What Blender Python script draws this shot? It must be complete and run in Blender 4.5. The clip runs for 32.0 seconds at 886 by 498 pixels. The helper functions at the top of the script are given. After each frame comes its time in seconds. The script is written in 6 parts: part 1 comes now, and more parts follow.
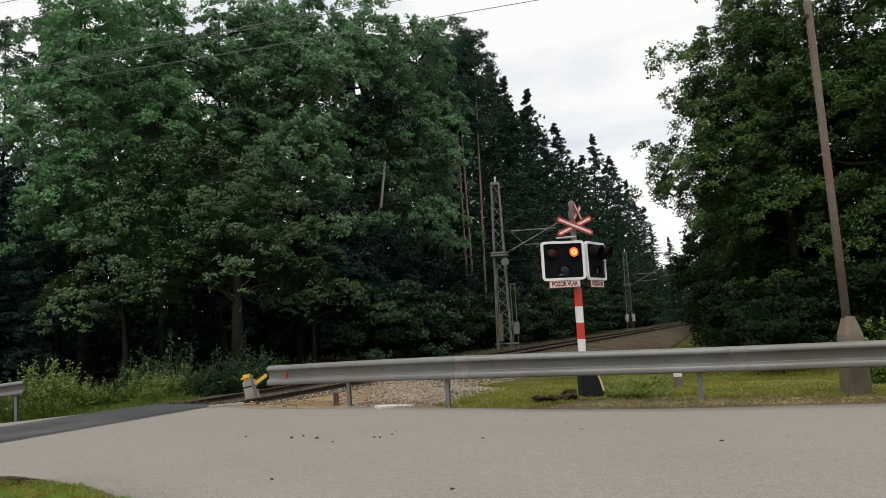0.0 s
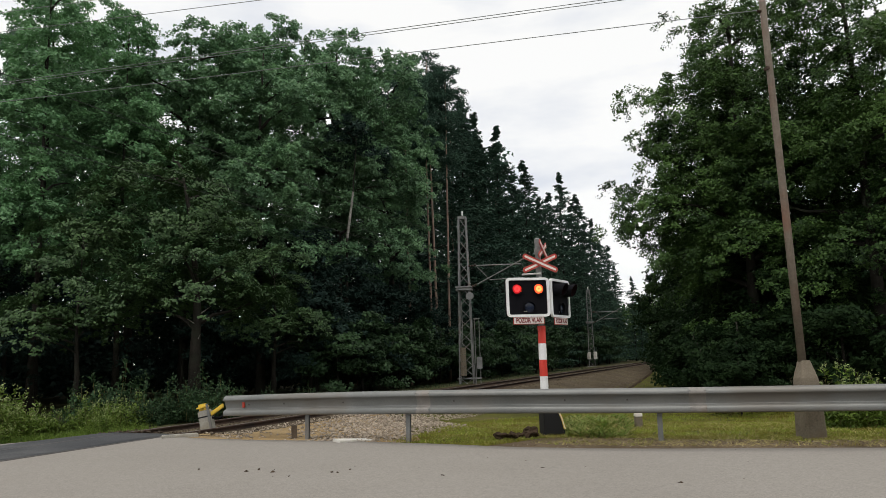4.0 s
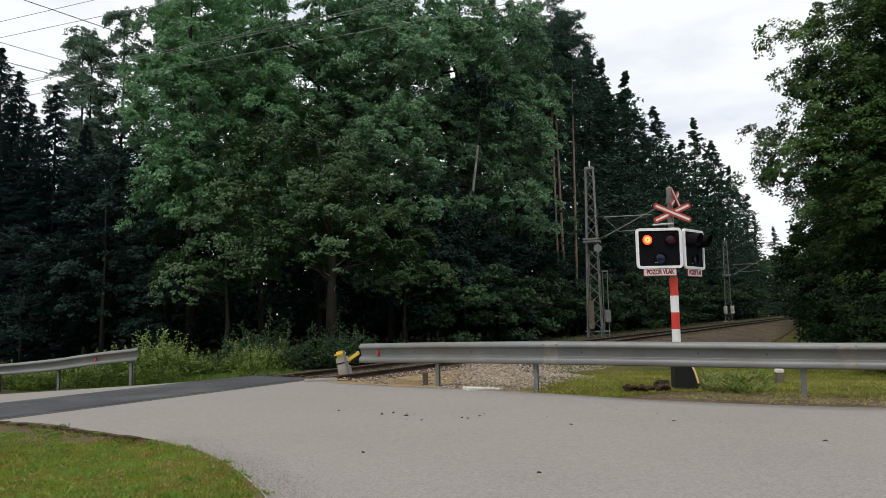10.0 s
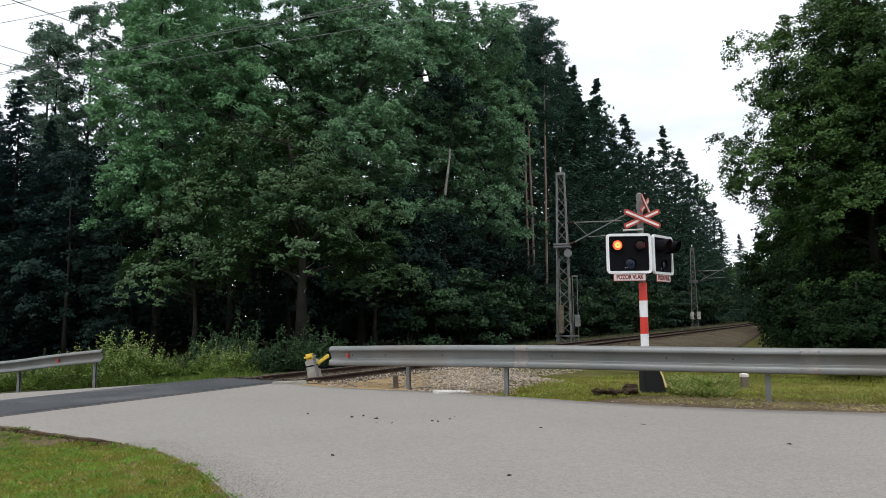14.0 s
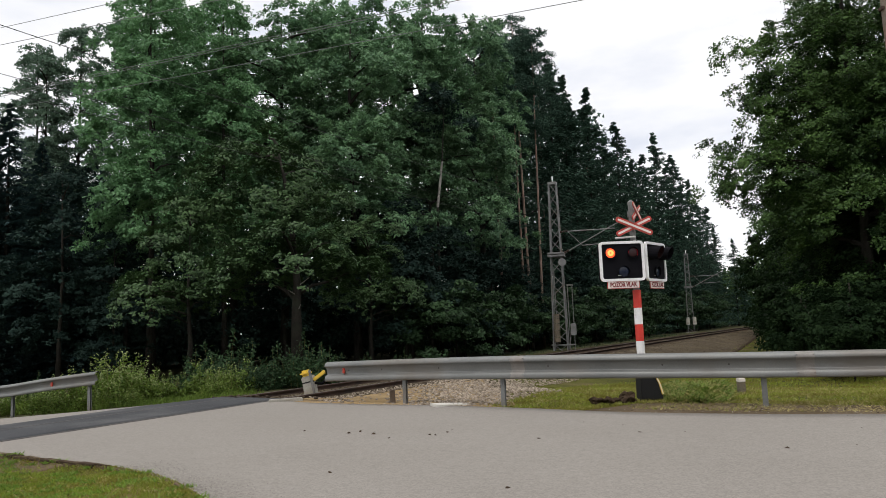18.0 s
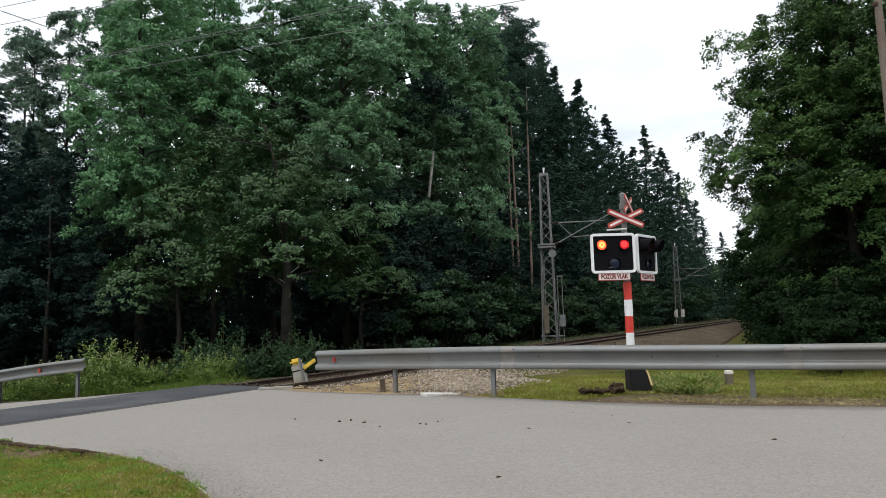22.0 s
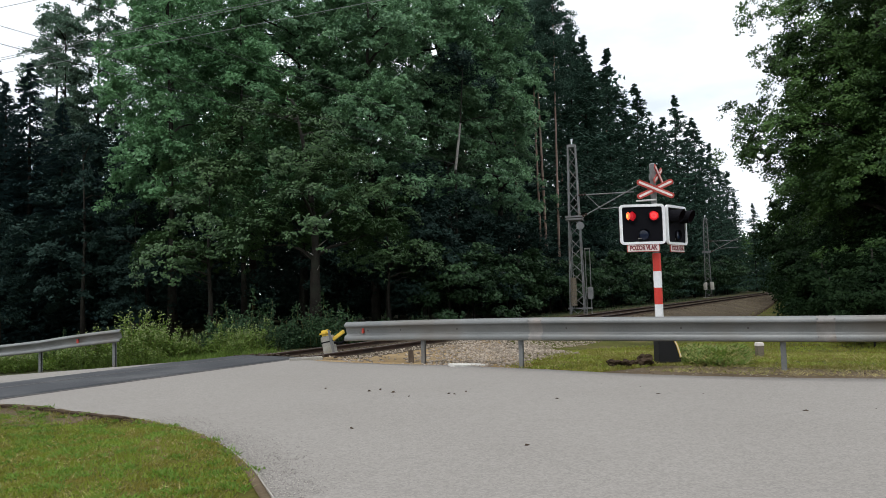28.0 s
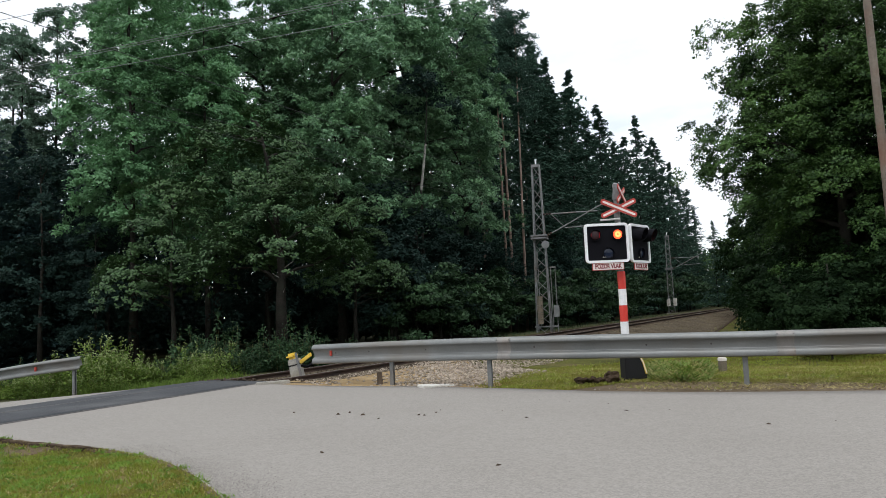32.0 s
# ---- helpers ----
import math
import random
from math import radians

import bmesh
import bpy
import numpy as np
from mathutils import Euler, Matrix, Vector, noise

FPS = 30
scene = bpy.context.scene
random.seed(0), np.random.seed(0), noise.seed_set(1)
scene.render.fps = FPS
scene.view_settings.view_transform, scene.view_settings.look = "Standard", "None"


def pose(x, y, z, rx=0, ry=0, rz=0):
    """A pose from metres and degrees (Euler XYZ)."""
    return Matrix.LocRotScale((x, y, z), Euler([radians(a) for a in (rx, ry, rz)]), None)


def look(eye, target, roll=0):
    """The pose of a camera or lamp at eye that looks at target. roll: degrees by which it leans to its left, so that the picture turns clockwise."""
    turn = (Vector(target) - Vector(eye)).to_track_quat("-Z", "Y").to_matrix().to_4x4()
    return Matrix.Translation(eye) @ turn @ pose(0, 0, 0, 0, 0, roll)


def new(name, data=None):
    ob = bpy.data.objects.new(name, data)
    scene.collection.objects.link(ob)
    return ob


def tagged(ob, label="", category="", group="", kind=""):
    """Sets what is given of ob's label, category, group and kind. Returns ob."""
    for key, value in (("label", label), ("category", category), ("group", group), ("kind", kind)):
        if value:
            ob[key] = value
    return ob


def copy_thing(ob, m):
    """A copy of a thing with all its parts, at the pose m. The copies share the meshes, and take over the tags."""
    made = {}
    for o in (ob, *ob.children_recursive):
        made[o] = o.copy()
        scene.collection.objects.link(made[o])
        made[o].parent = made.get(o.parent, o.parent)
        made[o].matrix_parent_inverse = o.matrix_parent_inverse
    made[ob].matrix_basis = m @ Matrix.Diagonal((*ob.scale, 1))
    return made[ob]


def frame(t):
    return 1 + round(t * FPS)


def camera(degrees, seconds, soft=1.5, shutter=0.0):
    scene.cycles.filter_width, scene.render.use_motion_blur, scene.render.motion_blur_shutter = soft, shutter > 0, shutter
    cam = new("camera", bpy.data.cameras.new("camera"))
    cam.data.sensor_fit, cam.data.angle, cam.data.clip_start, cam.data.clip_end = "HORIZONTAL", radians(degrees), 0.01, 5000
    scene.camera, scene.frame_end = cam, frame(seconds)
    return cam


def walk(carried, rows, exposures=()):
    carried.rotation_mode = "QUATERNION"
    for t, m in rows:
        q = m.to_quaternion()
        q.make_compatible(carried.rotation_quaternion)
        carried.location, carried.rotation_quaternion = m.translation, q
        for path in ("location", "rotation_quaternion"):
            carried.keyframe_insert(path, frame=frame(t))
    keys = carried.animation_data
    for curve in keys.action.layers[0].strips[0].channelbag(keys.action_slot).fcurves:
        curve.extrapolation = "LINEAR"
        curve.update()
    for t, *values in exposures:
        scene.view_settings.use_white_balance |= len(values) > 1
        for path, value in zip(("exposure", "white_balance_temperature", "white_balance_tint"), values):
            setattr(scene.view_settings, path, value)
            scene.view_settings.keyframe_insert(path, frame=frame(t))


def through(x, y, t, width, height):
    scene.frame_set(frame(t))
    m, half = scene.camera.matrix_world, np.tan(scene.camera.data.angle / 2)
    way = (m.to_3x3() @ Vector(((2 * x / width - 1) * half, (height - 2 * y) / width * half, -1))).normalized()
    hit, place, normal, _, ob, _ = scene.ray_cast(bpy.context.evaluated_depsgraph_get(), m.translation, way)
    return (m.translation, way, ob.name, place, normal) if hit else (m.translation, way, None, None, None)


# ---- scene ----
cam = camera(64.0, 32.0, 0.8)
# seconds, x, y, z, heading, pitch, roll
ROWS = [
    (0.0, 0.0317, 0.0196, 1.4618, -6.477, 6.112, -3.155),
    (0.5, 0.0456, 0.0269, 1.4682, -7.271, 5.988, -3.512),
    (1.0, 0.0430, 0.0264, 1.4790, -8.815, 6.859, -3.086),
    (1.5, 0.0344, 0.0285, 1.4667, -8.701, 7.224, -2.750),
    (2.0, 0.0348, 0.0319, 1.4771, -8.977, 7.096, -2.608),
    (2.5, 0.0369, 0.0115, 1.4704, -8.899, 7.740, -3.101),
    (3.0, 0.0374, 0.0137, 1.4734, -9.592, 8.057, -2.518),
    (3.5, 0.0265, 0.0231, 1.4782, -9.280, 8.752, -1.543),
    (5.5, 0.0320, 0.0490, 1.4629, -8.757, 6.443, -3.350),
    (6.0, 0.0274, 0.0441, 1.4709, -6.565, 5.295, -2.957),
    (6.5, 0.0241, 0.0447, 1.4692, -6.187, 4.763, -2.359),
    (7.0, 0.0230, 0.0411, 1.4684, -4.179, 4.701, -2.587),
    (7.5, 0.0270, 0.0416, 1.4595, -3.553, 4.527, -2.288),
    (8.0, 0.0032, 0.0406, 1.4595, -3.092, 4.134, -2.049),
    (8.5, 0.0045, 0.0332, 1.4637, -2.554, 4.998, -1.778),
    (9.0, 0.0084, 0.0147, 1.4774, -1.466, 6.061, -2.446),
    (9.5, 0.0090, -0.0048, 1.4668, -0.386, 6.717, -2.049),
    (10.0, 0.0162, -0.0083, 1.4488, 0.909, 5.108, -1.148),
    (10.5, 0.0087, 0.0010, 1.4544, 0.514, 4.739, -0.876),
    (11.0, 0.0139, -0.0068, 1.4551, 1.349, 4.832, -1.911),
    (11.5, 0.0072, -0.0168, 1.4495, 1.372, 4.986, -1.888),
    (12.0, 0.0110, -0.0058, 1.4503, 1.025, 4.092, -1.512),
    (12.5, -0.0020, 0.0029, 1.4588, -0.334, 4.090, -0.423),
    (13.0, 0.0049, -0.0139, 1.4539, 0.613, 4.770, -0.385),
    (13.5, 0.0102, -0.0198, 1.4441, 1.408, 4.664, -1.408),
    (14.0, -0.0024, 0.0020, 1.4370, -1.446, 5.368, -0.681),
    (14.5, 0.0009, -0.0253, 1.4339, -2.582, 6.252, -1.335),
    (16.5, 0.0171, 0.0072, 1.4545, -1.053, 6.085, -2.562),
    (17.0, 0.0188, 0.0000, 1.4584, -0.890, 6.669, -1.985),
    (17.5, 0.0176, 0.0012, 1.4482, -1.539, 6.551, -1.682),
    (18.0, 0.0224, -0.0009, 1.4448, -1.917, 6.329, -2.255),
    (18.5, 0.0213, -0.0058, 1.4395, -1.682, 5.478, -0.916),
    (19.0, 0.0187, 0.0004, 1.4495, -1.519, 5.708, -1.191),
    (19.5, 0.0289, -0.0097, 1.4577, -1.458, 6.851, -1.942),
    (20.0, 0.0161, -0.0162, 1.4533, -1.034, 6.667, -2.825),
    (20.5, 0.0100, 0.0018, 1.4516, -2.290, 5.085, -2.158),
    (21.0, -0.0082, -0.0041, 1.4328, -2.383, 4.518, -1.392),
    (21.5, -0.0067, 0.0064, 1.4424, -1.405, 5.032, -1.627),
    (22.0, -0.0115, 0.0012, 1.4448, -2.701, 5.501, -1.693),
    (22.5, -0.0296, -0.0122, 1.4327, -2.401, 4.978, -1.044),
    (23.0, -0.0265, -0.0138, 1.4360, -2.621, 4.878, -0.965),
    (23.5, -0.0315, -0.0168, 1.4280, -3.534, 5.406, -1.451),
    (24.0, -0.0252, -0.0128, 1.4315, -3.109, 5.229, -1.668),
    (24.5, -0.0216, -0.0165, 1.4269, -3.408, 4.872, -0.911),
    (25.0, -0.0377, -0.0302, 1.4304, -2.360, 4.791, -0.835),
    (25.5, -0.0348, -0.0192, 1.4290, -2.190, 4.493, -1.878),
    (26.0, -0.0398, -0.0095, 1.4316, -2.073, 4.275, -2.160),
    (26.5, -0.0239, 0.0082, 1.4349, -0.509, 4.070, -1.979),
    (28.5, -0.0410, -0.0188, 1.4173, -0.594, 3.325, -1.455),
    (29.0, -0.0634, -0.0212, 1.4400, -0.905, 3.555, -0.803),
    (29.5, -0.0448, -0.0291, 1.4383, -0.851, 3.681, -0.477),
    (30.0, -0.0532, -0.0371, 1.4422, -1.366, 4.033, -1.549),
    (30.5, -0.0515, -0.0357, 1.4367, -1.511, 3.788, -2.141),
    (31.0, -0.0346, -0.0165, 1.4408, -1.437, 3.865, -1.858),
    (31.5, -0.0451, -0.0226, 1.4320, -2.778, 4.732, -2.045),
    (32.0, -0.0590, -0.0602, 1.4339, -3.285, 4.893, -2.603),
]
# the phone opens and closes its exposure a little on the way
EXPOSURES = [(0.0, 0.0, 6850, 10), (0.9, 0.14, 6800, 10), (1.9, 0.0, 6800, 10), (3.5, 0.0, 6800, 10), (6.0, -0.05, 6850, 10), (7.5, 0.16, 6350, 10), (9.2, 0.17, 6250, 10), (10.0, 0.03, 6550, 10), (10.6, 0.17, 6280, 10), (14.5, 0.22, 6300, 10), (16.5, 0.08, 6680, 12), (20.0, 0.07, 6640, 12), (21.5, 0.22, 6350, 10), (26.0, 0.18, 6350, 10), (28.5, 0.25, 6250, 10), (32.0, 0.28, 6250, 10)]
walk(cam, [(t, pose(x, y, z, 90 + pitch, 0, yaw) @ pose(0, 0, 0, 0, 0, roll)) for t, x, y, z, yaw, pitch, roll in ROWS], EXPOSURES)

# ---- light: bright thin overcast ----
world = bpy.data.worlds.new("overcast_sky")
scene.world = world
world.use_nodes = True
wn, wl = world.node_tree.nodes, world.node_tree.links
wn.clear()
w_out = wn.new("ShaderNodeOutputWorld")
w_bg = wn.new("ShaderNodeBackground")
w_sky = wn.new("ShaderNodeTexSky")
w_sky.sky_type = "NISHITA"
w_sky.sun_disc = False
w_sky.sun_elevation, w_sky.sun_rotation = radians(63), radians(210)
w_dim = wn.new("ShaderNodeVectorMath")
w_dim.operation = "SCALE"
w_dim.inputs["Scale"].default_value = 0.10
w_co = wn.new("ShaderNodeTexCoord")
w_map = wn.new("ShaderNodeMapping")
w_map.inputs["Scale"].default_value = (2.2, 2.2, 7.0)
w_noise = wn.new("ShaderNodeTexNoise")
w_noise.inputs["Scale"].default_value = 1.6
w_noise.inputs["Detail"].default_value = 6.0
w_ramp = wn.new("ShaderNodeValToRGB")
w_ramp.color_ramp.elements[0].position, w_ramp.color_ramp.elements[0].color = 0.32, (0.72, 0.77, 0.86, 1)
w_ramp.color_ramp.elements[1].position, w_ramp.color_ramp.elements[1].color = 0.52, (0.955, 0.978, 1.0, 1)
w_mix = wn.new("ShaderNodeMix")
w_mix.data_type = "RGBA"
w_mix.inputs[0].default_value = 0.9
wl.new(w_co.outputs["Generated"], w_map.inputs["Vector"])
wl.new(w_map.outputs[0], w_noise.inputs["Vector"])
wl.new(w_noise.outputs["Fac"], w_ramp.inputs["Fac"])
wl.new(w_sky.outputs[0], w_dim.inputs[0])
wl.new(w_dim.outputs[0], w_mix.inputs[6])
wl.new(w_ramp.outputs[0], w_mix.inputs[7])
wl.new(w_mix.outputs[2], w_bg.inputs["Color"])
w_bg.inputs["Strength"].default_value = 1.09
wl.new(w_bg.outputs[0], w_out.inputs["Surface"])

sun = new("sun", bpy.data.lights.new("sun", "SUN"))
sun.data.energy, sun.data.angle, sun.data.color = 1.6, radians(50), (1.0, 0.97, 0.92)
sun.matrix_world = look((-6, -10.4, 24), (0, 0, 0))


# ---- materials ----
def shader(name, rough=0.8, metal=0.0):
    m = bpy.data.materials.new(name)
    m.use_nodes = True
    b = m.node_tree.nodes["Principled BSDF"]
    b.inputs["Roughness"].default_value, b.inputs["Metallic"].default_value = rough, metal
    return m, m.node_tree.nodes, m.node_tree.links, b


def surface(name, dark, light, rough=0.8, metal=0.0, scale=3.0, fine=40.0, bump=0.2, stain=None, spots=0.5, depth=0.02, spread=0.16):
    """Two scales of noise between two colours, an optional stain, and relief."""
    m, n, l, b = shader(name, rough, metal)
    co = n.new("ShaderNodeTexCoord")
    big, small = n.new("ShaderNodeTexNoise"), n.new("ShaderNodeTexNoise")
    big.inputs["Scale"].default_value, big.inputs["Detail"].default_value = scale, 5
    small.inputs["Scale"].default_value, small.inputs["Detail"].default_value, small.inputs["Roughness"].default_value = fine, 6, 0.65
    add = n.new("ShaderNodeMath")
    add.operation = "MULTIPLY_ADD"
    add.inputs[1].default_value = spots
    mul = n.new("ShaderNodeMath")
    mul.operation = "MULTIPLY"
    mul.inputs[1].default_value = 1 - spots
    ramp = n.new("ShaderNodeValToRGB")
    ramp.color_ramp.elements[0].position, ramp.color_ramp.elements[0].color = 0.5 - spread, (*dark, 1)
    ramp.color_ramp.elements[1].position, ramp.color_ramp.elements[1].color = 0.5 + spread, (*light, 1)
    for node in (big, small):
        l.new(co.outputs["Object"], node.inputs["Vector"])
    l.new(big.outputs["Fac"], mul.inputs[0])
    l.new(small.outputs["Fac"], add.inputs[0])
    l.new(mul.outputs[0], add.inputs[2])
    l.new(add.outputs[0], ramp.inputs["Fac"])
    out = ramp.outputs[0]
    if stain:
        st = n.new("ShaderNodeTexNoise")
        st.inputs["Scale"].default_value, st.inputs["Detail"].default_value = scale * 0.6, 7
        sr = n.new("ShaderNodeValToRGB")
        sr.color_ramp.elements[0].position, sr.color_ramp.elements[1].position = 0.52, 0.68
        mx = n.new("ShaderNodeMix")
        mx.data_type = "RGBA"
        mx.inputs[7].default_value = (*stain, 1)
        l.new(co.outputs["Object"], st.inputs["Vector"])
        l.new(st.outputs["Fac"], sr.inputs["Fac"])
        l.new(sr.outputs[0], mx.inputs[0])
        l.new(out, mx.inputs[6])
        out = mx.outputs[2]
    l.new(out, b.inputs["Base Color"])
    bp = n.new("ShaderNodeBump")
    bp.inputs["Strength"].default_value, bp.inputs["Distance"].default_value = bump, depth
    l.new(small.outputs["Fac"], bp.inputs["Height"])
    l.new(bp.outputs[0], b.inputs["Normal"])
    return m


def leafy(name, dark, light, through=0.35, rough=0.5, gloss=0.2, patch=0.5, swing=1.6):
    """A leaf, each one its own tone, that lets some light through."""
    m, n, l, b = shader(name, rough)
    b.inputs["Specular IOR Level"].default_value = gloss
    geo = n.new("ShaderNodeNewGeometry")
    ramp = n.new("ShaderNodeValToRGB")
    ramp.color_ramp.elements[0].color, ramp.color_ramp.elements[1].color = (*dark, 1), (*light, 1)
    co = n.new("ShaderNodeTexCoord")
    big = n.new("ShaderNodeTexNoise")
    big.inputs["Scale"].default_value, big.inputs["Detail"].default_value = patch, 3
    mean = n.new("ShaderNodeMath")
    mean.operation = "MULTIPLY_ADD"
    mean.inputs[1].default_value = 0.5
    off = n.new("ShaderNodeMath")
    off.operation = "MULTIPLY_ADD"
    off.inputs[1].default_value, off.inputs[2].default_value = swing, 0.25 - swing / 2
    l.new(co.outputs["Object"], big.inputs["Vector"])
    l.new(big.outputs["Fac"], off.inputs[0])
    l.new(geo.outputs["Random Per Island"], mean.inputs[0])
    l.new(off.outputs[0], mean.inputs[2])
    l.new(mean.outputs[0], ramp.inputs["Fac"])
    l.new(ramp.outputs[0], b.inputs["Base Color"])
    tr = n.new("ShaderNodeBsdfTranslucent")
    l.new(ramp.outputs[0], tr.inputs["Color"])
    mx = n.new("ShaderNodeMixShader")
    mx.inputs[0].default_value = through
    l.new(b.outputs[0], mx.inputs[1])
    l.new(tr.outputs[0], mx.inputs[2])
    l.new(mx.outputs[0], n["Material Output"].inputs["Surface"])
    return m


def plain(name, colour, rough=0.5, metal=0.0, fine=60.0, vary=0.12):
    return surface(name, tuple(c * (1 - vary) for c in colour), tuple(min(1, c * (1 + vary)) for c in colour), rough, metal, 2.5, fine, 0.05)


def glow(name, colour, strength):
    m, n, l, b = shader(name, 0.3)
    b.inputs["Base Color"].default_value = (*colour, 1)
    b.inputs["Emission Color"].default_value = (*colour, 1)
    b.inputs["Emission Strength"].default_value = strength
    return m


def asphalt(name, dark, light, worn):
    """Rolled asphalt: single grains, mottling at a hand's width, and broad worn tones."""
    m, n, l, b = shader(name, 0.9)
    b.inputs["Specular IOR Level"].default_value = 0.25
    co = n.new("ShaderNodeTexCoord")
    grain = n.new("ShaderNodeTexVoronoi")
    grain.inputs["Scale"].default_value = 62
    mottle, broad = n.new("ShaderNodeTexNoise"), n.new("ShaderNodeTexNoise")
    mottle.inputs["Scale"].default_value, mottle.inputs["Detail"].default_value, mottle.inputs["Roughness"].default_value = 9, 8, 0.75
    broad.inputs["Scale"].default_value, broad.inputs["Detail"].default_value = 0.45, 6
    for node in (grain, mottle, broad):
        l.new(co.outputs["Object"], node.inputs["Vector"])
    bw = n.new("ShaderNodeSeparateColor")
    l.new(grain.outputs["Color"], bw.inputs[0])
    mix = n.new("ShaderNodeMath")
    mix.operation, mix.inputs[1].default_value = "MULTIPLY_ADD", 0.42
    half = n.new("ShaderNodeMath")
    half.operation, half.inputs[1].default_value = "MULTIPLY", 0.58
    l.new(mottle.outputs["Fac"], half.inputs[0])
    l.new(bw.outputs[0], mix.inputs[0])
    l.new(half.outputs[0], mix.inputs[2])
    ramp = n.new("ShaderNodeValToRGB")
    ramp.color_ramp.elements[0].position, ramp.color_ramp.elements[0].color = 0.28, (*dark, 1)
    ramp.color_ramp.elements[1].position, ramp.color_ramp.elements[1].color = 0.74, (*light, 1)
    l.new(mix.outputs[0], ramp.inputs["Fac"])
    tone = n.new("ShaderNodeMapRange")
    tone.inputs["From Min"].default_value, tone.inputs["From Max"].default_value = 0.42, 0.68
    tone.inputs["To Max"].default_value = 0.55
    l.new(broad.outputs["Fac"], tone.inputs[0])
    mx = n.new("ShaderNodeMix")
    mx.data_type = "RGBA"
    mx.blend_type = "MULTIPLY"
    mx.inputs[7].default_value = (*worn, 1)
    l.new(tone.outputs[0], mx.inputs[0])
    l.new(ramp.outputs[0], mx.inputs[6])
    l.new(mx.outputs[2], b.inputs["Base Color"])
    bp = n.new("ShaderNodeBump")
    bp.inputs["Strength"].default_value, bp.inputs["Distance"].default_value = 0.12, 0.004
    l.new(mix.outputs[0], bp.inputs["Height"])
    l.new(bp.outputs[0], b.inputs["Normal"])
    return m


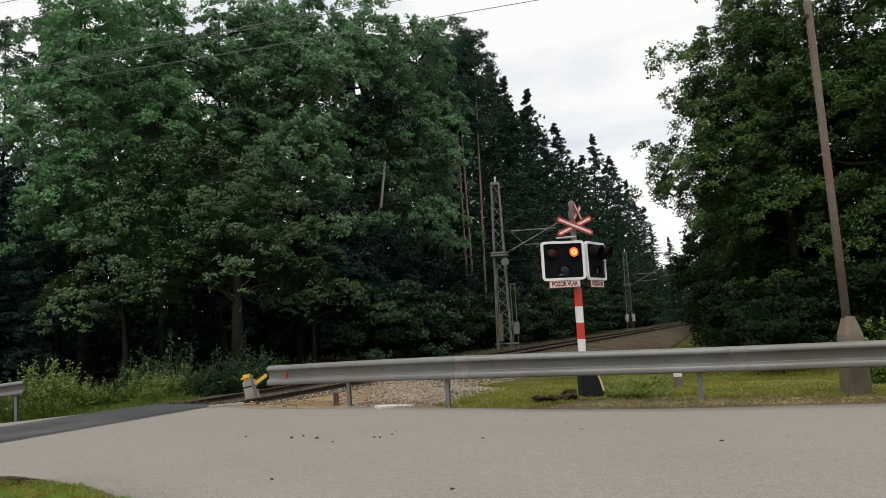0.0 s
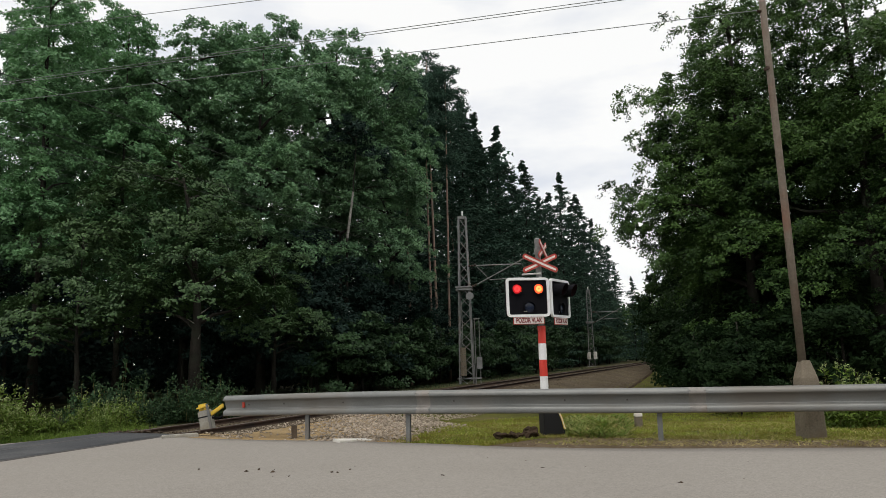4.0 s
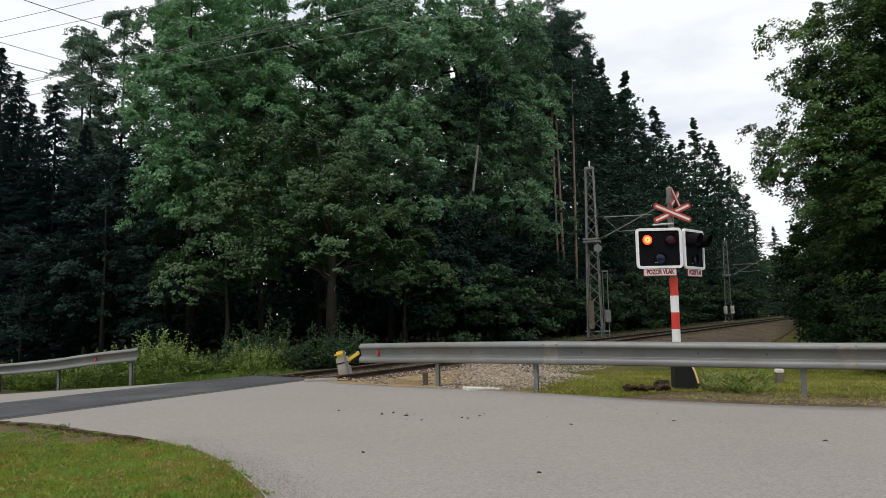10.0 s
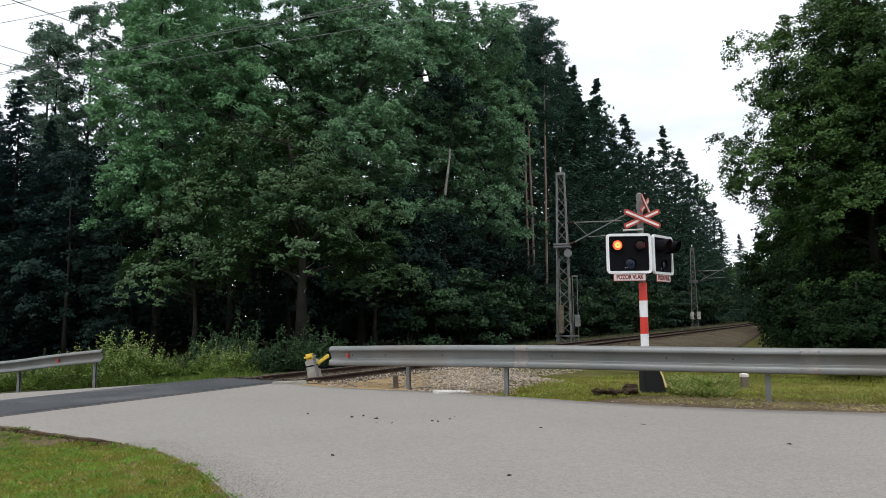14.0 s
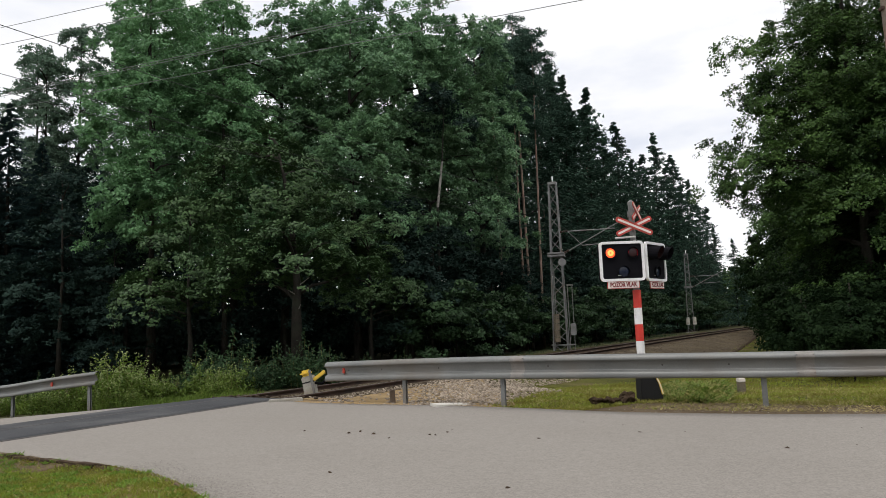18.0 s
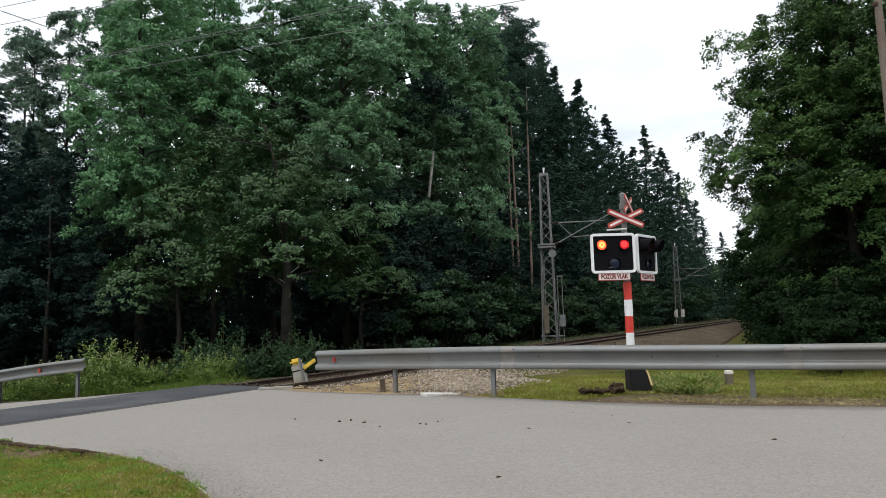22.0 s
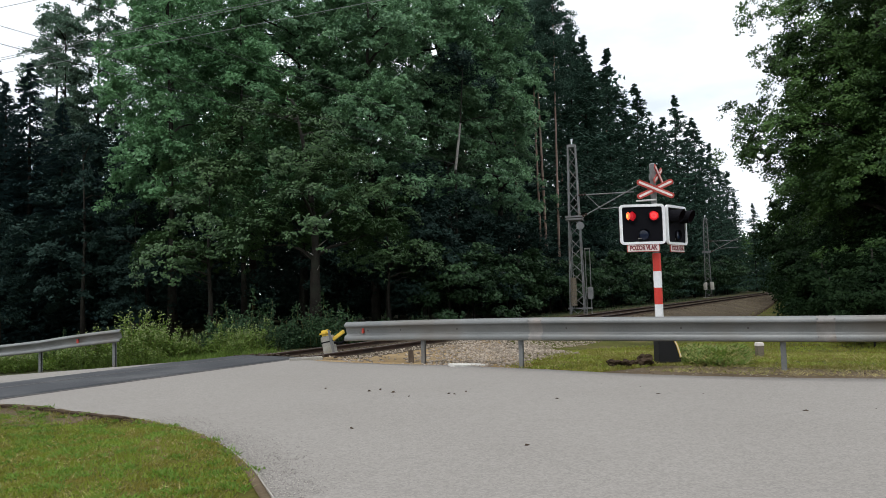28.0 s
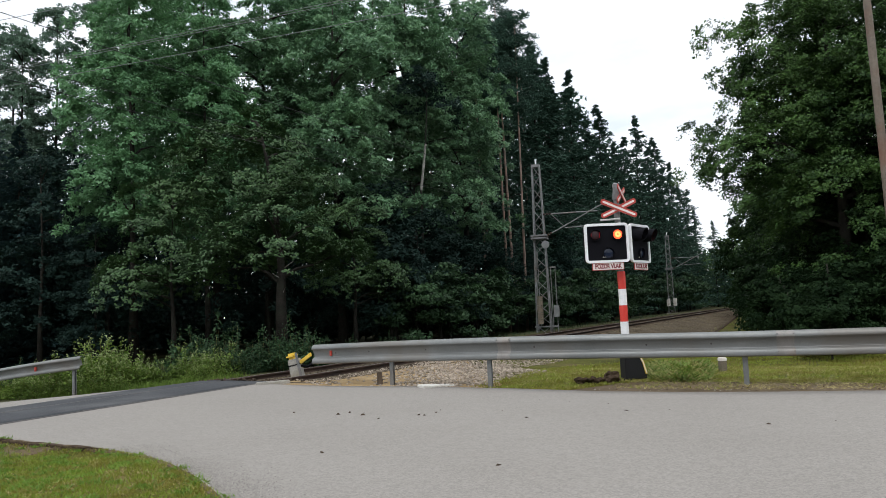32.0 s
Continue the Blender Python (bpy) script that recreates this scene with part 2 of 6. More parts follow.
M = {
    "asphalt": asphalt("worn_grey_asphalt", (0.212, 0.196, 0.176), (0.290, 0.267, 0.239), (0.90, 0.895, 0.89)),
    "tar": surface("dark_new_asphalt", (0.022, 0.024, 0.027), (0.050, 0.052, 0.057), 0.85, 0, 0.8, 80, 0.4, (0.085, 0.085, 0.086), 0.5, 0.008),
    "soil": surface("forest_floor", (0.025, 0.028, 0.014), (0.085, 0.085, 0.035), 0.95, 0, 0.5, 9, 0.5, (0.06, 0.045, 0.028), 0.5, 0.05),
    "turf": surface("mown_turf", (0.050, 0.047, 0.010), (0.130, 0.135, 0.022), 0.95, 0, 0.9, 14, 0.6, (0.15, 0.115, 0.045), 0.5, 0.04),
    "rough_turf": surface("rough_dry_turf", (0.040, 0.042, 0.010), (0.105, 0.105, 0.024), 0.95, 0, 0.8, 12, 0.6, (0.12, 0.095, 0.045), 0.5, 0.04),
    "dirt": surface("dry_verge_dirt", (0.070, 0.051, 0.031), (0.165, 0.125, 0.080), 0.95, 0, 1.2, 30, 0.5, (0.065, 0.047, 0.028), 0.5, 0.03),
    "sand": surface("yellow_sandy_gravel", (0.18, 0.125, 0.065), (0.36, 0.265, 0.145), 0.95, 0, 1.5, 45, 0.5, (0.26, 0.18, 0.09), 0.5, 0.03),
    "gravel": surface("brown_track_gravel", (0.050, 0.040, 0.027), (0.135, 0.107, 0.074), 0.95, 0, 0.9, 14, 0.8, (0.12, 0.10, 0.06), 0.6, 0.06),
    "dust": surface("pale_grit", (0.15, 0.135, 0.11), (0.33, 0.31, 0.265), 0.95, 0, 2.0, 50, 0.4, (0.14, 0.12, 0.08), 0.5, 0.01),
    "zinc": surface("weathered_galvanised_steel", (0.138, 0.144, 0.140), (0.220, 0.224, 0.215), 0.46, 0.35, 1.2, 45, 0.05, (0.172, 0.162, 0.145), 0.4, 0.002),
    "zinc_stained": surface("rust_stained_galvanised_steel", (0.17, 0.162, 0.148), (0.265, 0.250, 0.232), 0.5, 0.3, 5, 45, 0.06, (0.215, 0.185, 0.16), 0.4, 0.002),
    "zinc_dark": surface("dull_galvanised_steel", (0.135, 0.140, 0.138), (0.235, 0.240, 0.234), 0.6, 0.3, 2.5, 30, 0.12, (0.18, 0.155, 0.13), 0.5, 0.004),
    "rust": surface("rusty_rail_steel", (0.028, 0.017, 0.012), (0.080, 0.044, 0.029), 0.8, 0.2, 3, 40, 0.3, (0.03, 0.02, 0.015), 0.5, 0.006),
    "steel": surface("worn_rail_head", (0.075, 0.065, 0.058), (0.155, 0.138, 0.122), 0.5, 0.4, 2, 40, 0.1),
    "darksteel": surface("dull_dark_steel", (0.05, 0.045, 0.042), (0.11, 0.10, 0.095), 0.6, 0.3, 2, 30, 0.1),
    "concrete": surface("grey_concrete", (0.25, 0.235, 0.20), (0.42, 0.40, 0.35), 0.9, 0, 2.2, 35, 0.3, (0.20, 0.165, 0.11), 0.5, 0.01),
    "brownstone": surface("stained_brown_concrete", (0.105, 0.085, 0.058), (0.225, 0.190, 0.142), 0.9, 0, 2.2, 35, 0.3, (0.12, 0.085, 0.05), 0.5, 0.01),
    "pale": surface("pale_concrete", (0.45, 0.43, 0.39), (0.62, 0.60, 0.55), 0.9, 0, 3, 40, 0.25, (0.34, 0.31, 0.26), 0.5, 0.01),
    "tube": surface("brown_weathered_pole", (0.10, 0.078, 0.058), (0.20, 0.165, 0.13), 0.75, 0.1, 1.6, 24, 0.2, (0.16, 0.075, 0.045), 0.45, 0.006),
    "wood": surface("old_timber", (0.07, 0.05, 0.035), (0.16, 0.12, 0.085), 0.85, 0, 3, 30, 0.3),
    "bark": surface("dark_bark", (0.014, 0.013, 0.011), (0.042, 0.037, 0.031), 0.95, 0, 2, 22, 0.7, (0.035, 0.04, 0.028), 0.5, 0.03),
    "deadwood": surface("bare_grey_wood", (0.16, 0.15, 0.135), (0.34, 0.32, 0.29), 0.85, 0, 3, 30, 0.3),
    "pinebark": surface("reddish_pine_bark", (0.15, 0.100, 0.078), (0.36, 0.255, 0.200), 0.9, 0, 1.2, 18, 0.6, (0.20, 0.15, 0.125), 0.5, 0.02),
    "birch": surface("pale_birch_bark", (0.12, 0.115, 0.10), (0.36, 0.345, 0.31), 0.8, 0, 2.5, 16, 0.3, (0.05, 0.045, 0.035), 0.5, 0.01),
    "white": plain("white_enamel", (0.80, 0.80, 0.80), 0.35),
    "red": plain("red_enamel", (0.62, 0.045, 0.03), 0.4),
    "signred": plain("faded_sign_red", (0.44, 0.060, 0.045), 0.5),
    "ink": plain("dark_red_ink", (0.20, 0.02, 0.02), 0.5),
    "signwhite": plain("dulled_sign_white", (0.74, 0.68, 0.64), 0.5),
    "black": plain("matt_black_housing", (0.006, 0.006, 0.008), 0.85),
    "cover": plain("black_rubber_cover", (0.005, 0.005, 0.006), 0.8),
    "yellow": plain("yellow_paint", (0.72, 0.50, 0.06), 0.5),
    "orange": plain("orange_reflector", (0.42, 0.045, 0.025), 0.45),
    "grey": plain("grey_paint", (0.50, 0.49, 0.46), 0.6),
    "wire": plain("dark_copper_wire", (0.02, 0.022, 0.022), 0.7),
    "alloy": plain("pale_aluminium_wire", (0.20, 0.22, 0.21), 0.6),
    "clod": surface("dark_clod", (0.026, 0.018, 0.012), (0.085, 0.058, 0.038), 0.95, 0, 5, 40, 0.7),
    "oak": leafy("oak_leaf", (0.022, 0.049, 0.021), (0.074, 0.140, 0.048), 0.14, 0.5, 0.2),
    "alder": leafy("alder_leaf", (0.066, 0.155, 0.073), (0.188, 0.370, 0.164), 0.28, 0.5, 0.3),
    # near-black, bluish leaf: the forest's shade and haze are put into this colour
    "shade_dark": leafy("shade_painted_leaf", (0.014, 0.029, 0.025), (0.028, 0.054, 0.042), 0.2, 0.6, 0.06),
    "maple": leafy("maple_leaf", (0.056, 0.130, 0.070), (0.185, 0.335, 0.160), 0.28, 0.5, 0.3),
    "lime": leafy("bright_leaf", (0.011, 0.031, 0.012), (0.088, 0.168, 0.041), 0.25, 0.5, 0.2, 0.35, 2.6),
    # near-black leaf: the shade under the right-hand trees is in its colour
    "side": leafy("side_shade_leaf", (0.010, 0.022, 0.010), (0.026, 0.050, 0.018), 0.3, 0.6, 0.04),
    # spruce green with extra blue that stands in for haze
    "spruce": leafy("spruce_needles", (0.018, 0.036, 0.037), (0.036, 0.068, 0.066), 0.1, 0.7, 0.05),
    "pine": leafy("pine_needles", (0.030, 0.060, 0.045), (0.062, 0.116, 0.080), 0.15, 0.7, 0.05),
    "larch": leafy("thin_crown_leaf", (0.060, 0.112, 0.078), (0.150, 0.235, 0.155), 0.35, 0.5, 0.3),
    "weed": leafy("weed_leaf", (0.042, 0.078, 0.013), (0.185, 0.275, 0.048), 0.3),
    "shrub": leafy("shrub_leaf", (0.016, 0.036, 0.017), (0.054, 0.106, 0.044), 0.2, 0.5, 0.12),
    "blade": leafy("grass_blade", (0.215, 0.190, 0.034), (0.205, 0.285, 0.030), 0.35, 0.5, 0.3, 2.0, 3.0),
    "fresh": leafy("fresh_grass_blade", (0.075, 0.135, 0.016), (0.200, 0.330, 0.050), 0.4),
    "straw": leafy("dry_grass_blade", (0.10, 0.09, 0.03), (0.27, 0.24, 0.10), 0.3),
    "clipping": leafy("cut_grass_blade", (0.16, 0.125, 0.040), (0.52, 0.45, 0.19), 0.3, 0.6, 0.3, 1.6, 2.2),
    "lush": leafy("verge_grass_blade", (0.200, 0.175, 0.032), (0.250, 0.310, 0.044), 0.4, 0.5, 0.3, 1.6, 3.2),
    "head": leafy("pale_weed_head", (0.17, 0.23, 0.085), (0.40, 0.46, 0.21), 0.3),
    "stone": leafy("ballast_stone", (0.045, 0.033, 0.023), (0.50, 0.42, 0.33), 0.0, 0.9, 0.2, 0.5, 0.4),
    "bank_stone": leafy("brown_bank_stone", (0.042, 0.033, 0.022), (0.20, 0.160, 0.110), 0.0, 0.9, 0.2),
    "grit": leafy("loose_grit", (0.26, 0.24, 0.21), (0.48, 0.45, 0.40), 0.0, 0.9, 0.2),
    "crumb": leafy("worn_asphalt_crumb", (0.095, 0.088, 0.080), (0.24, 0.222, 0.20), 0.0, 0.9, 0.1),
    "rusty_stone": leafy("rust_stained_stone", (0.022, 0.016, 0.012), (0.10, 0.075, 0.052), 0.0, 0.9, 0.2),
    "lit": glow("lit_red_lamp", (1.0, 0.10, 0.030), 1.6),
    "core": glow("lamp_filament", (1.0, 0.30, 0.075), 1.8),
    "dim": glow("dim_red_lamp", (0.55, 0.010, 0.018), 0.6),
    "ember": glow("dim_filament", (1.0, 0.05, 0.05), 0.8),
    "fading": glow("warming_red_lamp", (0.36, 0.007, 0.013), 0.65),
    "dead": plain("unlit_red_lens", (0.022, 0.002, 0.003), 0.4),
    "blue": plain("dark_blue_lens", (0.010, 0.016, 0.035), 0.15),
}


for dull in ("bark", "soil", "turf", "dirt", "rough_turf", "gravel", "sand", "clod", "black"):
    M[dull].node_tree.nodes["Principled BSDF"].inputs["Specular IOR Level"].default_value = 0.1


# ---- building helpers ----
def part(name, bm, material, parent=None, label="", smooth=False):
    """Links a bmesh as one mesh object, under a thing or a part."""
    me = bpy.data.meshes.new(name)
    bm.to_mesh(me)
    bm.free()
    me.materials.append(M[material] if isinstance(material, str) else material)
    if smooth:
        me.polygons.foreach_set("use_smooth", [True] * len(me.polygons))
    ob = new(name, me)
    ob.parent = parent
    return tagged(ob, label)


def arrays(name, verts, faces, material, parent=None, label="", smooth=False):
    """Links a mesh from arrays of corners and of equal-sided faces."""
    verts, faces = np.asarray(verts, dtype=np.float32), np.asarray(faces, dtype=np.int32)
    me = bpy.data.meshes.new(name)
    me.vertices.add(len(verts))
    me.vertices.foreach_set("co", verts.ravel())
    k = faces.shape[1]
    me.loops.add(faces.size)
    me.loops.foreach_set("vertex_index", faces.ravel())
    me.polygons.add(len(faces))
    me.polygons.foreach_set("loop_start", np.arange(0, faces.size, k, dtype=np.int32))
    me.polygons.foreach_set("loop_total", np.full(len(faces), k, dtype=np.int32))
    me.update(calc_edges=True)
    if smooth:
        me.polygons.foreach_set("use_smooth", [True] * len(me.polygons))
    me.materials.append(M[material])
    ob = new(name, me)
    ob.parent = parent
    return tagged(ob, label)


def thing(name, label, category, x=0, y=0, z=0, rz=0, group="", kind=""):
    ob = new(name)
    ob.matrix_world = pose(x, y, z, 0, 0, rz)
    return tagged(ob, label, category, group, kind)


def box(x0, x1, y0, y1, z0, z1, bevel=0.0, m=None):
    bm = bmesh.new()
    bmesh.ops.create_cube(bm, size=1)
    for v in bm.verts:
        v.co = Vector(((x0 + x1) / 2 + v.co.x * (x1 - x0), (y0 + y1) / 2 + v.co.y * (y1 - y0), (z0 + z1) / 2 + v.co.z * (z1 - z0)))
    if bevel:
        bmesh.ops.bevel(bm, geom=bm.edges[:], offset=bevel, segments=2, affect="EDGES")
    if m:
        bmesh.ops.transform(bm, matrix=m, verts=bm.verts[:])
    return bm


def tube(path, radii, sides=8, cap=True):
    """A round bar along a path, with a radius at each point."""
    bm = bmesh.new()
    rings = []
    path = [Vector(p) for p in path]
    if not hasattr(radii, "__len__"):
        radii = [radii] * len(path)
    for i, p in enumerate(path):
        way = (path[min(i + 1, len(path) - 1)] - path[max(i - 1, 0)]).normalized()
        side = way.cross(Vector((0.13, 0.97, 0.2) if abs(way.z) > 0.9 else (0, 0, 1))).normalized()
        up = side.cross(way)
        rings.append([bm.verts.new(p + (side * math.cos(a) + up * math.sin(a)) * radii[i]) for a in (2 * math.pi * k / sides for k in range(sides))])
    for a, b in zip(rings, rings[1:]):
        for k in range(sides):
            bm.faces.new((a[k], a[(k + 1) % sides], b[(k + 1) % sides], b[k]))
    if cap:
        bm.faces.new(list(reversed(rings[0])))
        bm.faces.new(rings[-1])
    bmesh.ops.recalc_face_normals(bm, faces=bm.faces[:])
    return bm


def prism(outline, lo, hi, axis="y", bevel=0.0):
    """An outline in two axes, pulled along the third."""
    bm = bmesh.new()
    put = {"x": lambda a, b, c: (c, a, b), "y": lambda a, b, c: (a, c, b), "z": lambda a, b, c: (a, b, c)}[axis]
    f = bm.faces.new([bm.verts.new(put(a, b, lo)) for a, b in outline])
    g = bmesh.ops.extrude_face_region(bm, geom=[f])
    for v in (e for e in g["geom"] if isinstance(e, bmesh.types.BMVert)):
        v.co = Vector(put(*(v.co.x, v.co.z, hi) if axis == "y" else (v.co.y, v.co.z, hi) if axis == "x" else (v.co.x, v.co.y, hi)))
    bmesh.ops.recalc_face_normals(bm, faces=bm.faces[:])
    if bevel:
        bmesh.ops.bevel(bm, geom=bm.edges[:], offset=bevel, segments=2, affect="EDGES")
    return bm


def merge(*bms):
    """Joins bmeshes into the first."""
    first = bms[0]
    for b in bms[1:]:
        me = bpy.data.meshes.new("joined")
        b.to_mesh(me)
        b.free()
        first.from_mesh(me)
        bpy.data.meshes.remove(me)
    return first


# ---- the plan ----
TX, TY, DX, DY = -3.8, 16.6, 0.532, 0.847   # the track's middle at the crossing, and its way


def track(s, q=0.0):
    """s metres along the track from the crossing, q metres to its far side; it bends away after 80 m."""
    bend = max(0.0, s - 80.0) ** 2 / 500.0
    return TX + DX * s - DY * q + DY * bend, TY + DY * s + DX * q - DX * bend


def to_track(x, y):
    return DX * (x - TX) + DY * (y - TY), -DY * (x - TX) + DX * (y - TY)


def step(a, b, v):
    k = np.clip((v - a) / (b - a), 0, 1)
    return k * k * (3 - 2 * k)


def ground_z(x, y):
    """The lie of the land."""
    x, y = np.asarray(x, dtype=float), np.asarray(y, dtype=float)
    s, q = to_track(x, y)
    away = step(1.5, 9.0, s)
    left = -0.065 * np.clip(q - 1.2, 0, 9) * (1 - 0.35 * away)
    right = -0.40 * step(-2.2, -5.0, q) * away
    bed = -0.10 * step(2.2, 1.6, np.abs(q)) * step(0.4, 1.2, s)
    rim = np.interp(x, [-12, -8.5, -5.86, -5.13, -4.26, -3.63, -2.89, -2.57, -2.18], [12.15, 10.95, 9.98, 9.53, 8.91, 8.53, 7.93, 7.52, 7.0]) - y
    sunk = -0.09 * step(0.02, 0.30, rim) * step(-2.9, -4.2, x) * step(16.0, 12.0, y)
    return left + right + bed + sunk - 0.03


rng = np.random.default_rng(7)

# ---- ground ----
gx = np.unique(np.round(np.concatenate([np.linspace(-420, -40, 20), np.arange(-40, -14, 2.0), np.arange(-14, 16, 0.4), np.arange(16, 60, 2.0), np.linspace(60, 460, 21)]), 3))
gy = np.unique(np.round(np.concatenate([np.linspace(-120, -10, 12), np.arange(-10, 4, 1.0), np.arange(4, 34, 0.4), np.arange(34, 110, 2.0), np.linspace(110, 900, 30)]), 3))
GX, GY = np.meshgrid(gx, gy)
GZ = ground_z(GX, GY) + 0.05 * np.sin(GX * 1.7 + GY * 0.9) * np.sin(GY * 1.3) * np.maximum(step(7, 10, to_track(GX, GY)[1]), step(-11, -14, to_track(GX, GY)[1])) * step(17, 20, GY)
GS, GQ = to_track(GX, GY)
GZ = GZ - 0.15 * (GX < -1.8) * (GY < 12.5) - 0.25 * (GS > 5) * (GS < 92) * (GQ > -10.5) * (GQ < 4.0)
idx = np.arange(GX.size).reshape(GX.shape)
quads = np.stack([idx[:-1, :-1], idx[:-1, 1:], idx[1:, 1:], idx[1:, :-1]], -1).reshape(-1, 4)
tagged(arrays("ground", np.stack([GX, GY, GZ], -1).reshape(-1, 3), quads, "soil", smooth=True), "dark leafy forest floor and rough verge", "ground", kind="structure")


def sheet(name, near, far, material, lift, label, category, cols=8, along=0.5, skirt=0.08):
    """A sheet on the land between two edge lines, with a skirt that goes into the ground."""
    def resample(line):
        line = np.array(line, dtype=float)
        d = np.concatenate([[0], np.cumsum(np.hypot(*np.diff(line, axis=0).T))])
        return line, d
    (a, da), (b, db) = resample(near), resample(far)
    n = max(2, int(max(da[-1], db[-1]) / along))
    u = np.linspace(0, 1, n)
    A = np.stack([np.interp(u * da[-1], da, a[:, k]) for k in (0, 1)], -1)
    B = np.stack([np.interp(u * db[-1], db, b[:, k]) for k in (0, 1)], -1)
    w = np.linspace(0, 1, cols + 1)[:, None, None]
    P = A * (1 - w) + B * w
    Z = ground_z(P[..., 0], P[..., 1]) + lift
    V = np.concatenate([P, Z[..., None]], -1)
    V = np.concatenate([V[:1] - [0, 0, skirt], V, V[-1:] - [0, 0, skirt]])
    V = np.concatenate([V[:, :1] - [0, 0, skirt], V, V[:, -1:] - [0, 0, skirt]], 1)
    i = np.arange(V.shape[0] * V.shape[1]).reshape(V.shape[:2])
    f = np.stack([i[:-1, :-1], i[:-1, 1:], i[1:, 1:], i[1:, :-1]], -1).reshape(-1, 4)
    return tagged(arrays(name, V.reshape(-1, 3), f, material, smooth=False), label, category, kind="structure")


ROAD_FAR = [(34, -3), (20, 4.3), (12, 7.7), (9, 8.95), (7.42, 9.62), (6.9, 9.8), (6.2, 10.08), (5.45, 10.32), (4.75, 10.6), (3.95, 10.98), (3.17, 11.42), (2.75, 11.72), (1.92, 12.42), (1.0, 13.07), (0.0, 13.75), (-1.1, 14.3), (-2.4, 15.15), (-3.0, 15.75), (-3.6, 16.4), (-5.0, 16.95), (-7.6, 17.1), (-11.2, 18.0), (-20, 20.6), (-34, 24)]
ROAD_NEAR = [(30, -18), (16, -10), (8, -5), (2, -3.5), (-0.6, 0.0), (-0.8, 3.2), (-1.12, 4.7), (-1.56, 5.78), (-1.77, 6.17), (-2.24, 7.02), (-2.58, 7.47), (-2.91, 7.91), (-3.65, 8.51), (-4.28, 8.90), (-5.14, 9.53), (-5.87, 9.98), (-8.5, 10.95), (-12, 12.2), (-20, 14.4), (-34, 18)]
sheet("road", ROAD_NEAR, ROAD_FAR, "asphalt", 0.03, "worn light grey asphalt road", "road", 26, 0.35)
sheet("crossing_surface", [track(s, q) for s, q in ((-9.0, -0.72), (-5, -0.72), (-2, -0.72), (-0.9, -0.7), (0.1, -0.62))], [track(s, q) for s, q in ((-9.0, 2.05), (-5, 2.05), (-2.4, 2.1), (-1.2, 2.2), (0.2, 1.7))], "tar", 0.038, "dark new asphalt across the railway crossing", "road surface", 8, 0.4)
VERGE_BACK = [(34, 12), (24, 17), (17, 22), (13, 24), (10.5, 24.5), (8, 22.5), (6.6, 22.0), (4.6, 21.2), (2.4, 20.0)]
VERGE_FRONT = [(30, -0.9), (20, 4.4), (12, 7.8), (9, 9.05), (7.42, 9.7), (6.2, 10.15), (4.75, 10.68), (3.95, 11.05), (3.17, 11.5), (2.75, 11.8), (1.92, 12.5), (0.9, 13.2)]
sheet("grass_verge", VERGE_FRONT, VERGE_BACK, "turf", 0.006, "short yellow-green grass verge behind the guardrail", "grass", 8, 0.5)
sheet("verge_dirt", [(14, 6.8), (9, 8.9), (7.42, 9.56), (6.2, 10.02), (5.45, 10.26), (4.75, 10.54), (3.95, 10.92), (3.17, 11.36), (2.6, 11.8)], [(14, 7.8), (9, 10.0), (8.2, 10.6), (7.4, 10.5), (6.9, 11.1), (6.2, 11.3), (5.4, 11.9), (4.6, 12.3), (3.8, 12.6), (3.2, 12.2), (2.7, 11.95)], "dirt", 0.022, "dry brown dirt along the road edge", "dirt", 5, 0.3)
sheet("gravel_patch", [(-2.95, 15.65), (-2.4, 15.1), (-1.1, 14.25), (0.0, 13.7), (1.0, 13.02), (1.7, 13.2)], [track(1.0, -0.95), track(3.0, -1.0), track(5.0, -1.2), track(6.5, -1.4), track(7.5, -1.8)], "sand", 0.016, "yellow sandy gravel beside the rails", "gravel", 8, 0.3)
def bank(s):
    """Where the gravel bank beside the track ends."""
    return -float(np.interp(s, [0, 6, 14, 20, 30, 57, 130], [2.0, 2.2, 5.0, 6.6, 6.0, 3.9, 3.4]))


sheet("ballast_bed", [track(s, bank(s)) for s in range(0, 131, 2)], [track(s, 1.9) for s in range(0, 131, 2)], "gravel", 0.03, "brown gravel bed and bank under the rails", "track bed", 18, 1.0)
sheet("track_shoulder", [track(s, -1.75) for s in range(10, 131, 2)], [track(s, 1.95) for s in range(10, 131, 2)], "clod", 0.036, "dark strip of ballast under and beside the rails", "track bed", 6, 1.0)
sheet("bank_edge", [track(s, bank(s) - 0.16) for s in range(16, 100, 2)], [track(s, bank(s) + 0.02) for s in range(16, 100, 2)], "clod", 0.045, "thin dark line along the edge of the gravel bank", "edge", 2, 1.0)
sheet("track_verge", [track(s, -11.5) for s in range(6, 100, 2)], [track(s, bank(s) - 0.1) for s in range(6, 100, 2)], "rough_turf", 0.016, "rough grass strip beside the track", "grass", 14, 1.0)
sheet("far_track_verge", [track(s, 2.0) for s in range(4, 100, 3)], [track(s, 4.6) for s in range(4, 100, 3)], "soil", 0.012, "rough grass strip on the forest side of the track", "grass", 4, 1.5)
ISLAND = [(-1.10, 4.7), (-1.54, 5.78), (-1.75, 6.19), (-2.22, 7.04), (-2.56, 7.49), (-2.88, 7.88), (-3.63, 8.53), (-4.26, 8.91), (-5.13, 9.53), (-5.86, 9.98), (-8.5, 10.95), (-12, 12.15)]
